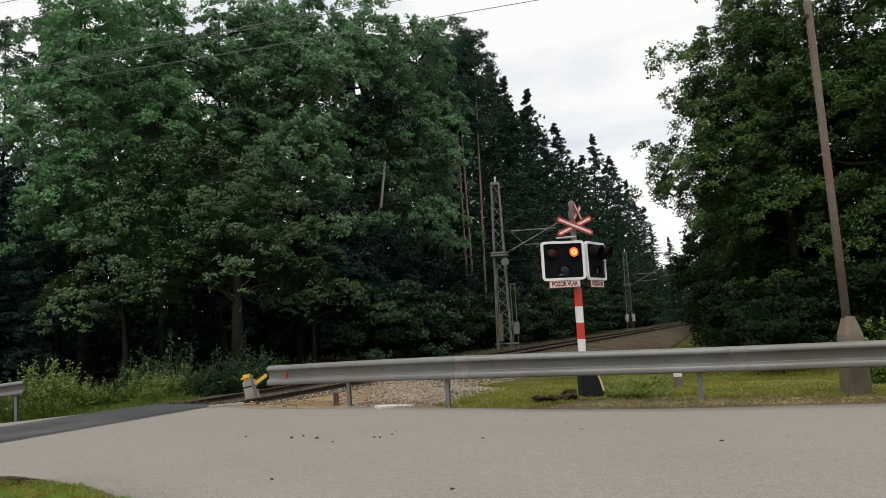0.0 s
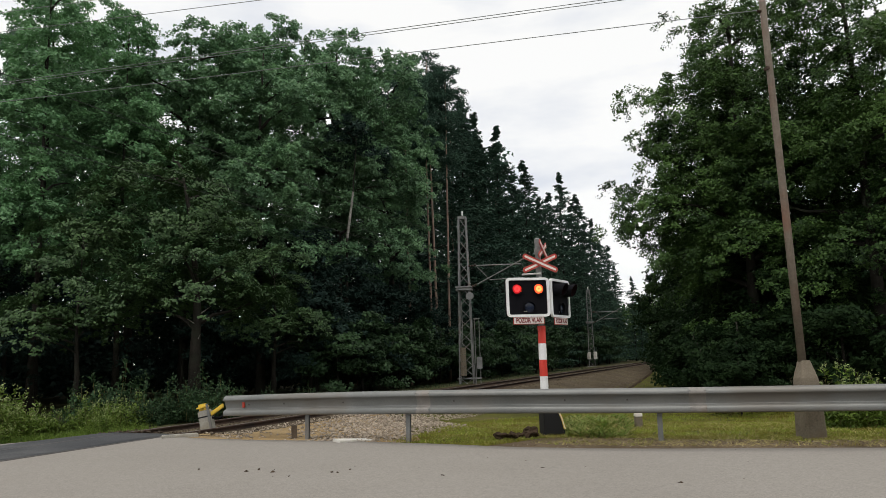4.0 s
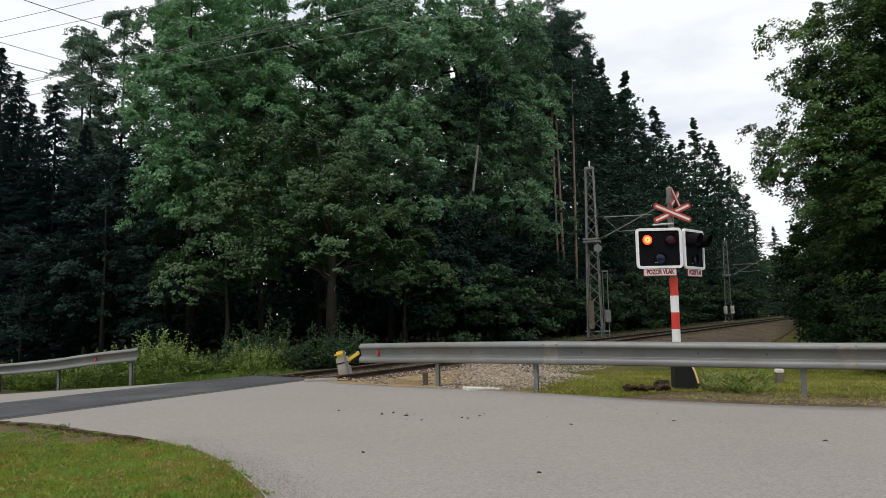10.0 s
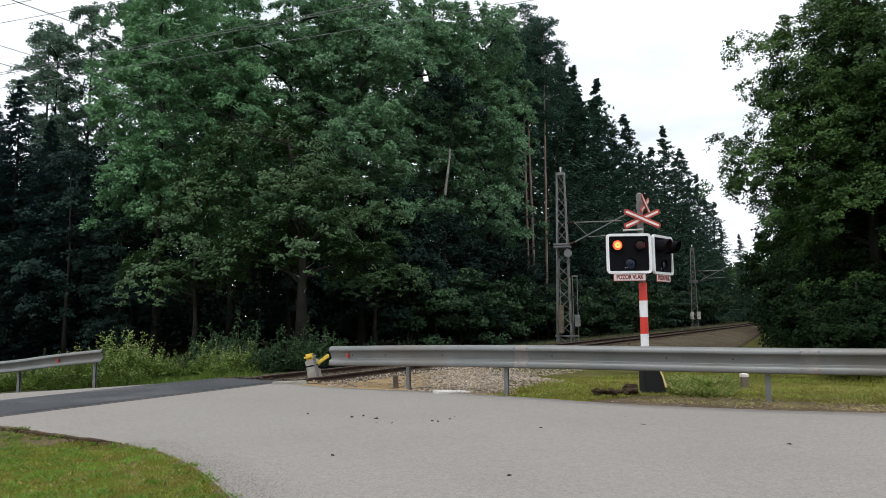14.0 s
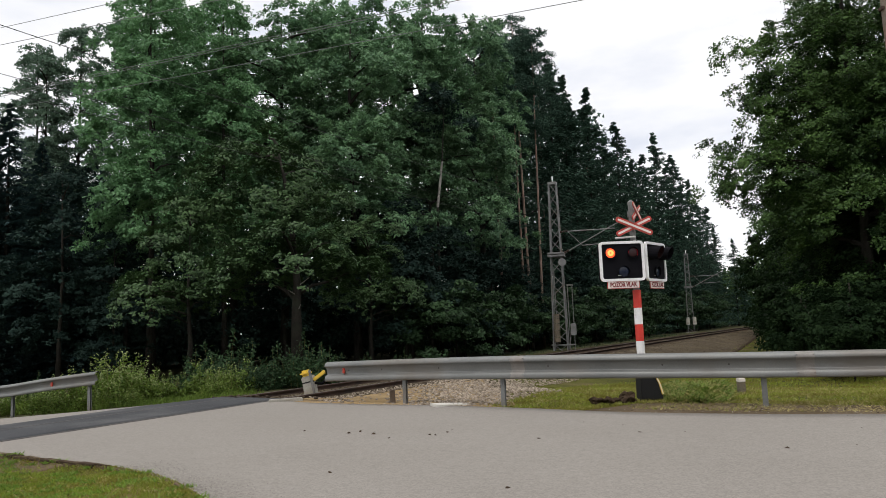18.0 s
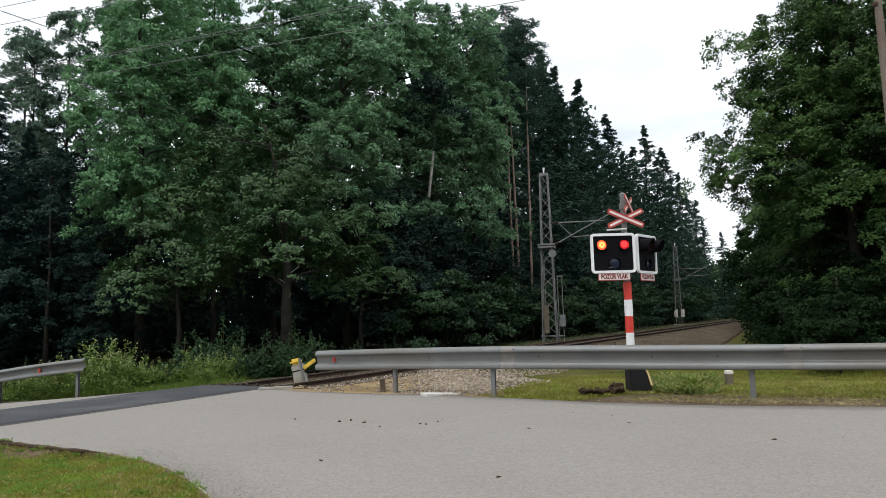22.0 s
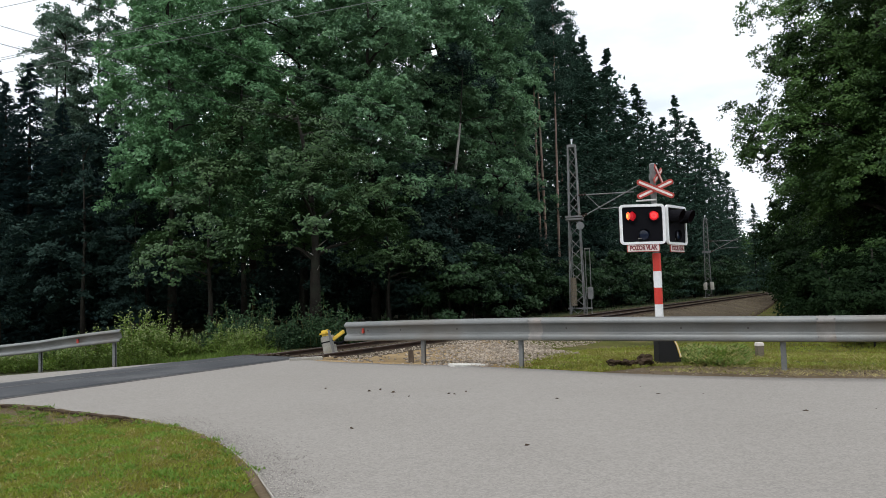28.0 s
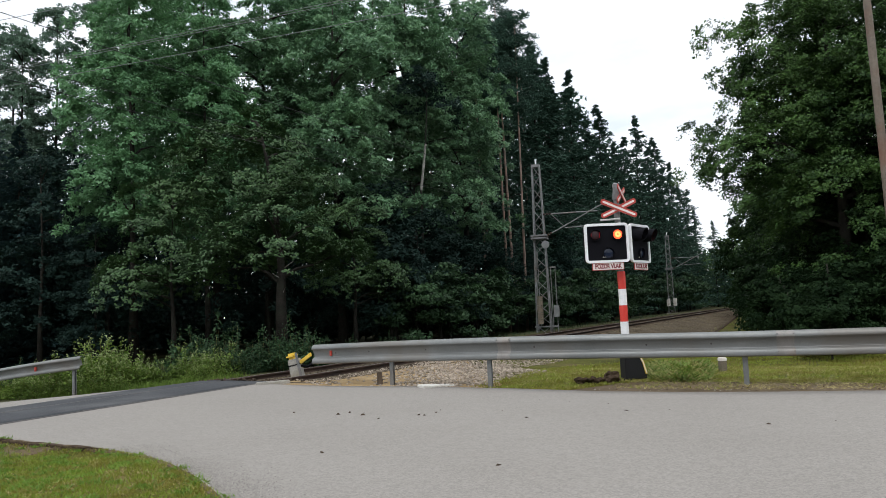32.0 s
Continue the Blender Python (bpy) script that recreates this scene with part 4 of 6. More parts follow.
def saltire(at, turn, length, angle, name_label):
    """A diagonal cross: red bars with a white strip along the middle."""
    cross = part("cross", box(-0.05, 0.05, 0.0, 0.03, -0.05, 0.05, 0.005), "grey", signal, name_label)
    cross.matrix_basis = pose(at[0], at[1], at[2], 0, 0, turn)
    for k, a in enumerate((-angle, angle)):
        r = Matrix.Translation((0, -0.022 * k, 0)) @ Matrix.Rotation(radians(a), 4, "Y")
        bar = prism(rounded(length, 0.105, 0.045), -0.014, 0.0, "y", 0.003)
        bmesh.ops.transform(bar, matrix=r, verts=bar.verts[:])
        bar_ob = part("cross_bar", bar, "signred", cross)
        strip = prism(rounded(length - 0.07, 0.038, 0.018), -0.0185, -0.0145, "y")
        bmesh.ops.transform(strip, matrix=r, verts=strip.verts[:])
        part("white_strip", strip, "signwhite", bar_ob)
    return cross


saltire((0.0, -0.10, 3.185), 0, 0.735, 24, "red and white diagonal warning cross")
saltire((0.085, -0.01, 3.45), 58, 0.66, 27, "second diagonal warning cross turned aside")
part("foot_cover", prism([(-0.085, 0.0), (0.31, 0.0), (0.315, 0.10), (0.26, 0.30), (0.20, 0.415), (-0.085, 0.42)], -0.16, 0.17, "y", 0.012), "cover", signal, "black rubber foot cover")
part("yellow_edging", prism([(0.285, 0.09), (0.322, 0.10), (0.268, 0.305), (0.215, 0.42), (0.13, 0.425), (0.13, 0.40), (0.19, 0.39), (0.235, 0.29)], -0.172, -0.155, "y"), "yellow", signal, "yellow edging of the cover")
part("white_edging", prism([(0.30, 0.10), (0.312, 0.103), (0.256, 0.30), (0.203, 0.408), (0.19, 0.405), (0.244, 0.295)], -0.178, -0.168, "y"), "white", signal, "white edging of the cover")
for x, y, r in ((3.08, 12.75, 0.11), (3.27, 12.72, 0.10), (3.66, 12.82, 0.15), (3.46, 12.86, 0.08)):
    clod = bmesh.new()
    bmesh.ops.create_icosphere(clod, subdivisions=3, radius=r)
    for v in clod.verts:
        v.co *= 1 + 0.8 * noise.noise(v.co * 9 + Vector((x, y, 0)) * 5) + 0.45 * noise.noise(v.co * 28 + Vector((y, x, 0)) * 3)
        v.co.z *= 0.62
    ob = part("earth_clod", clod, "clod")
    tagged(ob, "dark clod of dug-up earth in the grass", "clod of earth", "dug earth by the signal")
    ob.location = (x, y, r * 0.5)
marker = thing("marker_post", "short grey concrete marker post with a white top", "marker post", 6.23, 13.94, -0.125)
part("shaft", box(-0.066, 0.066, -0.066, 0.066, -0.2, 0.32, 0.014), "brownstone", marker)
part("white_cap", box(-0.070, 0.070, -0.070, 0.070, 0.28, 0.36, 0.014), "signwhite", marker, "white painted top")
slab = part("concrete_slab", box(-0.36, 0.36, -0.16, 0.16, -0.05, 0.015, 0.012), "pale")
tagged(slab, "pale concrete slab lying at the road edge", "slab").matrix_world = pose(0.50, 13.52, 0.01, 2, 4, 24)
block = part("concrete_block", box(-0.36, 0.36, -0.08, 0.08, -0.1, 0.055, 0.015), "concrete")
tagged(block, "concrete edge block at the end of the crossing", "block").matrix_world = pose(-2.98, 15.72, 0, 0, 0, 20)
stake = part("wooden_stake", box(-0.05, 0.05, -0.05, 0.05, -0.1, 0.24, 0.012), "wood")
tagged(stake, "short weathered wooden stake beside the guardrail post", "stake").matrix_world = pose(-0.62, 14.55, 0, 2, -3, 12)

# rail greaser
greaser = thing("rail_greaser", "leaning grey canister with a yellow cap beside the rail", "rail greaser", -2.78, 18.0, 0.0, -12)
greaser.rotation_euler.rotate_axis("Y", radians(-12))
greaser.scale = (1.3, 1.3, 1.3)
part("canister", box(-0.12, 0.10, -0.10, 0.10, -0.08, 0.30, 0.02), "concrete", greaser)
part("lid", box(-0.135, 0.06, -0.11, 0.11, 0.302, 0.42, 0.045), "yellow", greaser, "yellow lid")
part("strap", box(-0.124, 0.104, -0.104, 0.104, 0.17, 0.195, 0.004), "black", greaser, "black strap")
part("upright", box(0.070, 0.115, -0.14, -0.104, -0.15, 0.40, 0.006), "zinc_dark", greaser, "pale steel upright")
arm = prism([(0.10, 0.17), (0.34, 0.27), (0.34, 0.34), (0.10, 0.24)], -0.04, 0.04, "y", 0.006)
part("arm", arm, "yellow", greaser, "yellow arm")
part("hose", tube([(0.1, 0, 0.14), (0.24, 0, 0.10), (0.36, 0.05, 0.16)], 0.022, 8), "black", greaser, "black hose", True)

# ---- utility pole ----
pole = thing("utility_pole", "brown steel utility pole on a tapered concrete foot", "utility pole", 7.9, 10.95, -0.03)
foot = bmesh.new()
rows = []
for z, a, b in ((-0.3, 0.19, 0.17), (0.0, 0.19, 0.17), (0.84, 0.165, 0.15), (0.98, 0.155, 0.14), (1.24, 0.09, 0.088), (1.27, 0.080, 0.080)):
    pts = rounded(2 * a, 2 * b, 0.05, 3)
    rows.append([foot.verts.new((x, y, z)) for x, y in pts])
for a, b in zip(rows, rows[1:]):
    for k in range(len(a)):
        foot.faces.new((a[k], a[(k + 1) % len(a)], b[(k + 1) % len(a)], b[k]))
foot.faces.new(rows[-1])
part("foot", foot, "brownstone", pole, "stained concrete foot")
part("shaft", tube([(-0.03, 0, 1.25), (-0.05, 0, 3.5), (-0.07, 0, 6.0), (-0.10, 0, 9.7)], [0.066, 0.064, 0.060, 0.054], 18), "tube", pole, "", True)
part("stub_bracket", box(-0.16, -0.06, -0.05, 0.05, 6.38, 6.44, 0.006), "rust", pole, "rusty bracket")
for z in (7.5, 8.13, 8.88, 9.45):
    part("insulator", tube([(-0.03, 0, z), (-0.10, 0, z), (-0.12, 0, z), (-0.2, 0, z)], [0.02, 0.05, 0.03, 0.025], 10), "clod", pole, "brown insulator")


# ---- catenary masts ----
def lattice_mast(x, y, z, height, wide, turn, detail):
    mast = thing("catenary_mast", "grey lattice steel catenary mast with a side cantilever", "catenary mast", x, y, z, turn, "masts along the track")
    w0, w1 = wide, wide * 0.52

    def half(h):
        return (w0 + (w1 - w0) * min(1, h / height)) / 2
    for sx in (-1, 1):
        for sy in (-1, 1):
            part("leg", tube([(sx * half(0), sy * half(0), -0.4), (sx * half(height), sy * half(height), height)], 0.04, 6), "zinc_dark", mast)
    n = 15
    for side in range(4):
        for k in range(n):
            h0, h1 = height * k / n, height * (k + 1) / n
            a = -1 if k % 2 else 1
            p = [(a * half(h0), -half(h0), h0), (-a * half(h1), -half(h1), h1)]
            r = Matrix.Rotation(side * math.pi / 2, 3, "Z")
            part("brace", tube([r @ Vector(p[0]), r @ Vector(p[1])], 0.022, 5), "zinc_dark", mast)
    part("head_plate", box(-w1 / 2 - 0.03, w1 / 2 + 0.03, -w1 / 2 - 0.03, w1 / 2 + 0.03, height - 0.1, height + 0.06, 0.01), "zinc_dark", mast)
    a = height * 0.71
    part("top_tube", tube([(0.2, 0, a), (3.3, 0, a - 0.02)], 0.035, 8), "zinc_dark", mast)
    part("stay_tube", tube([(0.2, 0, a - 1.35), (3.6, 0, a + 0.35)], 0.035, 8), "zinc_dark", mast)
    part("register_tube", tube([(1.5, 0, a - 0.85), (3.4, 0, a - 0.8)], 0.028, 8), "zinc_dark", mast)
    part("cross_strut", tube([(0.75, 0, a - 0.05), (1.5, 0, a - 0.85)], 0.022, 6), "zinc_dark", mast)
    for h in (0.57, 0.585):
        part("collar", box(-0.46, 0.46, -0.42, 0.42, height * h - 0.05, height * h + 0.05, 0.01), "zinc_dark", mast)
    for k in range(2):
        part("insulator", tube([(0.25 + 0.08 * i, 0, a - 1.3 * k + (0.04 * i if k else 0.003 * i)) for i in range(7)], [0.03, 0.075, 0.03, 0.075, 0.03, 0.075, 0.03], 8), "rust", mast, "brown ribbed insulator")
    part("top_insulator", tube([(0.0, 0.1, height), (0, 0.1, height + 0.3), (0, 0.1, height + 0.42)], [0.02, 0.05, 0.07], 8), "white", mast, "white insulator")
    if detail:
        for k in range(12):
            part("tension_weight", tube([(-0.12, -0.55, 0.75 + 0.13 * k), (-0.12, -0.55, 0.86 + 0.13 * k)], 0.17, 12), "brownstone", mast, "stacked concrete tension weight")
        part("weight_rod", tube([(-0.12, -0.55, 0.6), (-0.12, -0.55, 4.9)], 0.02, 6), "zinc_dark", mast)
        for dx in (0.55, 0.80):
            part("guide_rod", tube([(dx, -0.35, 0.2), (dx, -0.35, 3.9)], 0.025, 6), "zinc", mast)
        part("guide_cap", box(0.5, 0.85, -0.40, -0.30, 3.84, 3.92, 0.01), "zinc", mast)
        part("guide_foot", box(-0.5, 0.85, -0.42, -0.28, 0.55, 0.63, 0.01), "zinc_dark", mast)
        part("switch_box", box(0.62, 0.92, -0.52, -0.36, 1.1, 1.75, 0.02), "zinc_dark", mast, "grey switch box")
        part("pulley", tube([(0.35, -0.45, height * 0.53), (0.35, -0.37, height * 0.53)], 0.22, 16), "zinc_dark", mast)
    else:
        for dx in (-0.3, 0.42):
            part("weight_stack", tube([(dx, -0.4, 0.9), (dx, -0.4, 1.75)], 0.20, 10), "pale", mast, "pale tension weights")
    part("foundation", box(-0.6, 0.6, -0.6, 0.6, -0.5, 0.06, 0.03), "concrete", mast, "concrete foundation")
    return mast


lattice_mast(7.75, 39.7, -0.35, 9.75, 0.80, -18, True)
lattice_mast(30.3, 79.5, -0.20, 8.9, 0.70, -22, False)


def wire(name, label, points, r, group, sag=0.0, mat="wire"):
    P = [Vector(p) for p in points]
    out = []
    for a, b in zip(P, P[1:]):
        for k in range(10):
            u = k / 10
            p = a.lerp(b, u)
            p.z -= sag * 4 * u * (1 - u)
            out.append(p)
    out.append(P[-1])
    ob = part(name, tube(out, r, 5), mat)
    return tagged(ob, label, "wire", group)


for z, r in ((5.75, 0.006), (6.05, 0.005), (6.9, 0.007)):
    wire("catenary_wire", "dark overhead wire strung along the track", [(*track(s, 0.1), z) for s in (-45, 28, 73, 120)], r, "wires over the track", 0.05)
# road-side power line from the pole to the left
for x0, z0, z1, off in ((7.85, 7.51, 7.69, 0.0), (7.85, 8.12, 7.92, 0.0), (7.85, 8.18, 7.98, 0.25), (7.85, 8.90, 9.95, 0.0), (7.85, 9.45, 10.35, 0.0)):
    wire("power_line", "thin pale overhead power line strung from the utility pole", [(x0, 10.95 + off, z0), (-32, 27.0 + off, z1)], 0.0075, "power lines", 0.0, "alloy")


# ---- plants ----
def reseed(label):
    global rng
    rng = np.random.default_rng(sum((k + 3) * ord(c) for k, c in enumerate(label)))


def unit(n):
    v = rng.normal(size=(n, 3))
    return v / np.linalg.norm(v, axis=1)[:, None]


def leaves(centres, normals, length, width, corners=3, along=None):
    """Corners and faces of one small pointed leaf at each centre, square to its normal."""
    n = len(centres)
    t = np.cross(normals, unit(n)) if along is None else along - normals * np.sum(along * normals, axis=1)[:, None]
    t /= np.linalg.norm(t, axis=1)[:, None] + 1e-9
    b = np.cross(normals, t)
    L = (np.broadcast_to(length, (n,)) * rng.uniform(0.6, 1.2, n))[:, None]
    W = (np.broadcast_to(width, (n,)) * rng.uniform(0.6, 1.2, n))[:, None]
    bend = normals * L * 0.18
    V = np.stack([centres - t * L * 0.5 - bend, centres + b * W * 0.5, centres + t * L * 0.5 - bend, centres - b * W * 0.5], 1)
    if corners == 3:
        V = V[:, :3] + (V[:, 1:2] - V[:, 3:4]) * np.array([[[0.0]], [[0.5]], [[0.0]]]).reshape(1, 3, 1)
    return V.reshape(-1, 3), np.arange(corners * n).reshape(-1, corners)


def clumps(centres, spread, per, up=0.6, out=0.5, wild=0.7, length=0.16, width=0.10, hub=None, corners=3, rise=0.5):
    """Leaves gathered round the centres in flattish tufts that turn up and outwards."""
    n = len(centres)
    C = np.repeat(centres, per, 0)
    S = np.repeat(np.broadcast_to(spread, (n,)), per)
    d = unit(n * per) * np.cbrt(rng.uniform(0.1, 1, n * per))[:, None] * np.array([1, 1, 0.55])
    P = C + d * S[:, None]
    o = P - (hub if hub is not None else np.array([0, 0, np.mean(centres[:, 2])]))
    o[:, 2] *= rise
    o /= np.linalg.norm(o, axis=1)[:, None] + 1e-9
    N = np.array([0, 0, up]) + o * out + unit(n * per) * wild
    N /= np.linalg.norm(N, axis=1)[:, None] + 1e-9
    return leaves(P, N, length, width, corners)


def limbs(base, tips, r0, tree, seed=0):
    """Bent limbs from a trunk line to their tips, each a part."""
    rr = random.Random(seed)
    for tip in tips:
        a, b = Vector(base(tip)), Vector(tip)
        mid = a.lerp(b, 0.5) + Vector((rr.uniform(-0.3, 0.3), rr.uniform(-0.3, 0.3), rr.uniform(-0.1, 0.5)))
        q1, q3 = a.lerp(mid, 0.5) + Vector((0, 0, 0.12)), mid.lerp(b, 0.5) + Vector((0, 0, 0.1))
        r = r0 * rr.uniform(0.6, 1.0)
        part("limb", tube([a, q1, mid, q3, b], [r, r * 0.75, r * 0.5, r * 0.3, r * 0.12], 5, False), "bark", tree)


def broadleaf(label, height, radius, base, boughs, tufts, per, leaf, mat, trunk=0.16, up=0.6, tuft=0.42, category="tree", arms=8, out=0.55):
    """A broad-leaved tree: tapered trunk, limbs, and a crown of boughs made of tufts of leaves."""
    reseed(label)
    tree = thing("broadleaf_tree", label, category)
    mid = (height + base) / 2
    d = unit(boughs)
    d[:, 2] = np.where(d[:, 2] < -0.75, -d[:, 2], d[:, 2])
    lob = 1 + 0.25 * np.sin(3 * np.arctan2(d[:, 1], d[:, 0]) + 5 * d[:, 2] + rng.uniform(0, 6))
    rad = rng.uniform(0.2, 1.0, boughs) ** 0.5 * lob
    B = d * rad[:, None] * np.array([radius, radius, (height - base) / 2]) + np.array([0, 0, mid])
    B[:, :2] *= (1 - 0.15 * np.clip((B[:, 2] - mid) / (height - mid), -0.4, 1))[:, None]
    bs = rng.uniform(0.55, 1.15, boughs) * radius * 0.26
    T = np.repeat(B, tufts, 0) + unit(boughs * tufts) * np.cbrt(rng.uniform(0, 1, boughs * tufts))[:, None] * np.repeat(bs, tufts)[:, None] * np.array([1.15, 1.15, 0.5])
    T[:, 2] = np.maximum(T[:, 2], 0.4)
    V, F = clumps(T, tuft * rng.uniform(0.6, 1.2, len(T)), per, up, out, 0.75, leaf, leaf * 0.62, np.array([0, 0, mid - 0.25 * (height - base)]))
    lean = rng.uniform(-0.3, 0.3, 2)

    def axis(tip):
        z = min(max(base * 0.6, tip[2] - 0.35 * math.hypot(tip[0], tip[1])), height * 0.9)
        return (lean[0] * z / height, lean[1] * z / height, z)
    part("trunk", tube([(*axis((0, 0, z))[:2], z) for z in np.linspace(-0.3, height * 0.92, 9)], np.linspace(trunk, 0.03, 9) * np.array([1.25] + [1] * 8), 10), "bark", tree, "", True)
    limbs(axis, B[rng.permutation(boughs)[:arms]], trunk * 0.42, tree, int(height * 10))
    arrays("crown", V, F, mat, tree)
    return tree


def crown_tree(label, trunk, path, lobes, mat, leaf=0.15, tufts=20, per=9, cap=0.8, corners=3, arms=10, hang=0.45, star=0.17, wild=0.6, stubs=0, inner=0.42):
    """A broad-leaved tree whose crown is a set of lobes; each lobe carries domed boughs, lit on top and empty below.
    path: the trunk's line (x, y, z); lobes: x, y, z, half width, half height, boughs."""
    reseed(label)
    tree = thing("broadleaf_tree", label, "tree")
    P, N, tips = [], [], []
    for cx, cy, cz, rw, rh, count in lobes:
        d = unit(count)
        d[:, 2] = np.where(d[:, 2] < -0.55, -d[:, 2], d[:, 2])
        r = rng.uniform(inner, 1.0, count) ** 0.6 * (1 + 0.22 * np.sin(4 * np.arctan2(d[:, 1], d[:, 0]) + 6 * d[:, 2] + rng.uniform(0, 6)))
        B = np.array([cx, cy, cz]) + d * r[:, None] * np.array([rw, rw, rh])
        B[:, 2] = np.maximum(B[:, 2], 0.5)
        size = cap * rng.uniform(0.5, 1.25, count)
        axis = np.array([0, 0, 0.85]) + d * np.array([0.6, 0.6, 0.25]) + unit(count) * 0.25
        axis /= np.linalg.norm(axis, axis=1)[:, None]
        side = np.cross(axis, unit(count))
        side /= np.linalg.norm(side, axis=1)[:, None]
        other = np.cross(axis, side)
        n = count * tufts
        th, rho = rng.uniform(0, 2 * np.pi, n), np.sqrt(rng.uniform(0, 1, n))
        rho = rho * (0.75 + 0.35 * np.sin(3 * th + np.repeat(rng.uniform(0, 6, count), tufts)))
        S, A = np.repeat(size, tufts), np.repeat(axis, tufts, 0)
        T = np.repeat(B, tufts, 0) + (np.cos(th) * rho * S)[:, None] * np.repeat(side, tufts, 0) + (np.sin(th) * rho * S)[:, None] * np.repeat(other, tufts, 0)
        T += A * (S * (0.30 - hang * rho ** 2) + rng.normal(0, 0.07, n))[:, None]
        m = n * per
        C = np.repeat(T, per, 0) + unit(m) * (star * np.sqrt(rng.uniform(0.05, 1, m)))[:, None] * np.array([1, 1, 0.6])
        nn = np.repeat(A, per, 0) * 0.8 + (C - np.repeat(np.repeat(B, tufts, 0), per, 0)) * 0.35 + unit(m) * wild
        P.append(C)
        N.append(nn / np.linalg.norm(nn, axis=1)[:, None])
        tips += list(B[np.argsort(-size)[:max(1, arms * count // max(1, sum(l[5] for l in lobes)))]])
    path = [Vector(q) for q in path]

    def foot(tip):
        z = tip[2] - 0.28 * math.hypot(tip[0] - path[-1].x, tip[1] - path[-1].y)
        z = min(max(z, path[1].z), path[-1].z)
        for a, b in zip(path, path[1:]):
            if a.z <= z <= b.z:
                return a.lerp(b, (z - a.z) / (b.z - a.z))
        return path[-1]
    n = len(path)
    part("trunk", tube(path, [trunk * (1.25 if k == 0 else 1 - 0.85 * k / (n - 1)) for k in range(n)], 10), "bark", tree, "", True)
    limbs(foot, tips, trunk * 0.42, tree, int(1000 * leaf) + n)
    for k in range(stubs):
        z, a, r = rng.uniform(0.25, 0.5) * path[-1].z, rng.uniform(0, 6.28), rng.uniform(0.3, 0.6)
        c = foot((path[-1].x, path[-1].y, z))
        part("dead_branch", tube([c, c + Vector((math.cos(a) * r, math.sin(a) * r, rng.uniform(0.1, 0.4)))], [0.03, 0.008], 5, False), "deadwood", tree, "bare grey dead branch")
    P, N = np.concatenate(P), np.concatenate(N)
    V, F = leaves(P, N, leaf, leaf * 0.66, corners)
    arrays("crown", V, F, mat, tree)
    return tree


def fir(label, height, radius, base, whorls, arms, per, mat="spruce", droop=0.35, name="spruce_tree", needle=0.34, category="tree"):
    """A conifer: straight trunk, whorls of drooping arms clothed in needle sprays."""
    reseed(label)
    tree = thing(name, label, category)
    P, N, A, size = [], [], [], []
    for k in range(whorls * arms):
        u = (k + rng.uniform(-3, 3)) / (whorls * arms)
        u = min(0.995, max(0.0, u))
        z = base + (height - base) * u
        R = (radius * (1 - u) ** 0.8 + 0.06) * rng.uniform(0.45, 1.25)
        n = max(5, int(per * (0.35 + 0.65 * (1 - u))))
        th = rng.uniform(0, 2 * np.pi)
        w = rng.uniform(0.12, 1, n) ** 0.7
        fork = rng.normal(0, 0.20, n) * R * w * (1.15 - w)
        x = np.cos(th) * w * R - np.sin(th) * fork
        y = np.sin(th) * w * R + np.cos(th) * fork
        zz = z - droop * R * w + 0.30 * droop * R * w ** 3 - np.abs(rng.normal(0, 0.07, n))
        P.append(np.stack([x, y, zz], -1))
        nrm = np.array([0, 0, 1.0]) + unit(n) * 0.6
        N.append(nrm / np.linalg.norm(nrm, axis=1)[:, None])
        size.append(np.full(n, needle * (0.4 + 0.6 * (1 - u) ** 0.6)))
        A.append(np.stack([np.cos(th) - np.sin(th) * np.sign(fork) * 0.6, np.sin(th) + np.cos(th) * np.sign(fork) * 0.6, np.full(n, -0.25)], -1) + unit(n) * 0.35)
    size = np.concatenate(size)
    V, F = leaves(np.concatenate(P), np.concatenate(N), size, size * 0.34, 3, np.concatenate(A))
    part("trunk", tube([(0, 0, z) for z in np.linspace(-0.3, height, 7)], np.linspace(0.012 * height + 0.03, 0.01, 7), 8), "bark", tree, "", True)
    arrays("crown", V, F, mat, tree)
    return tree


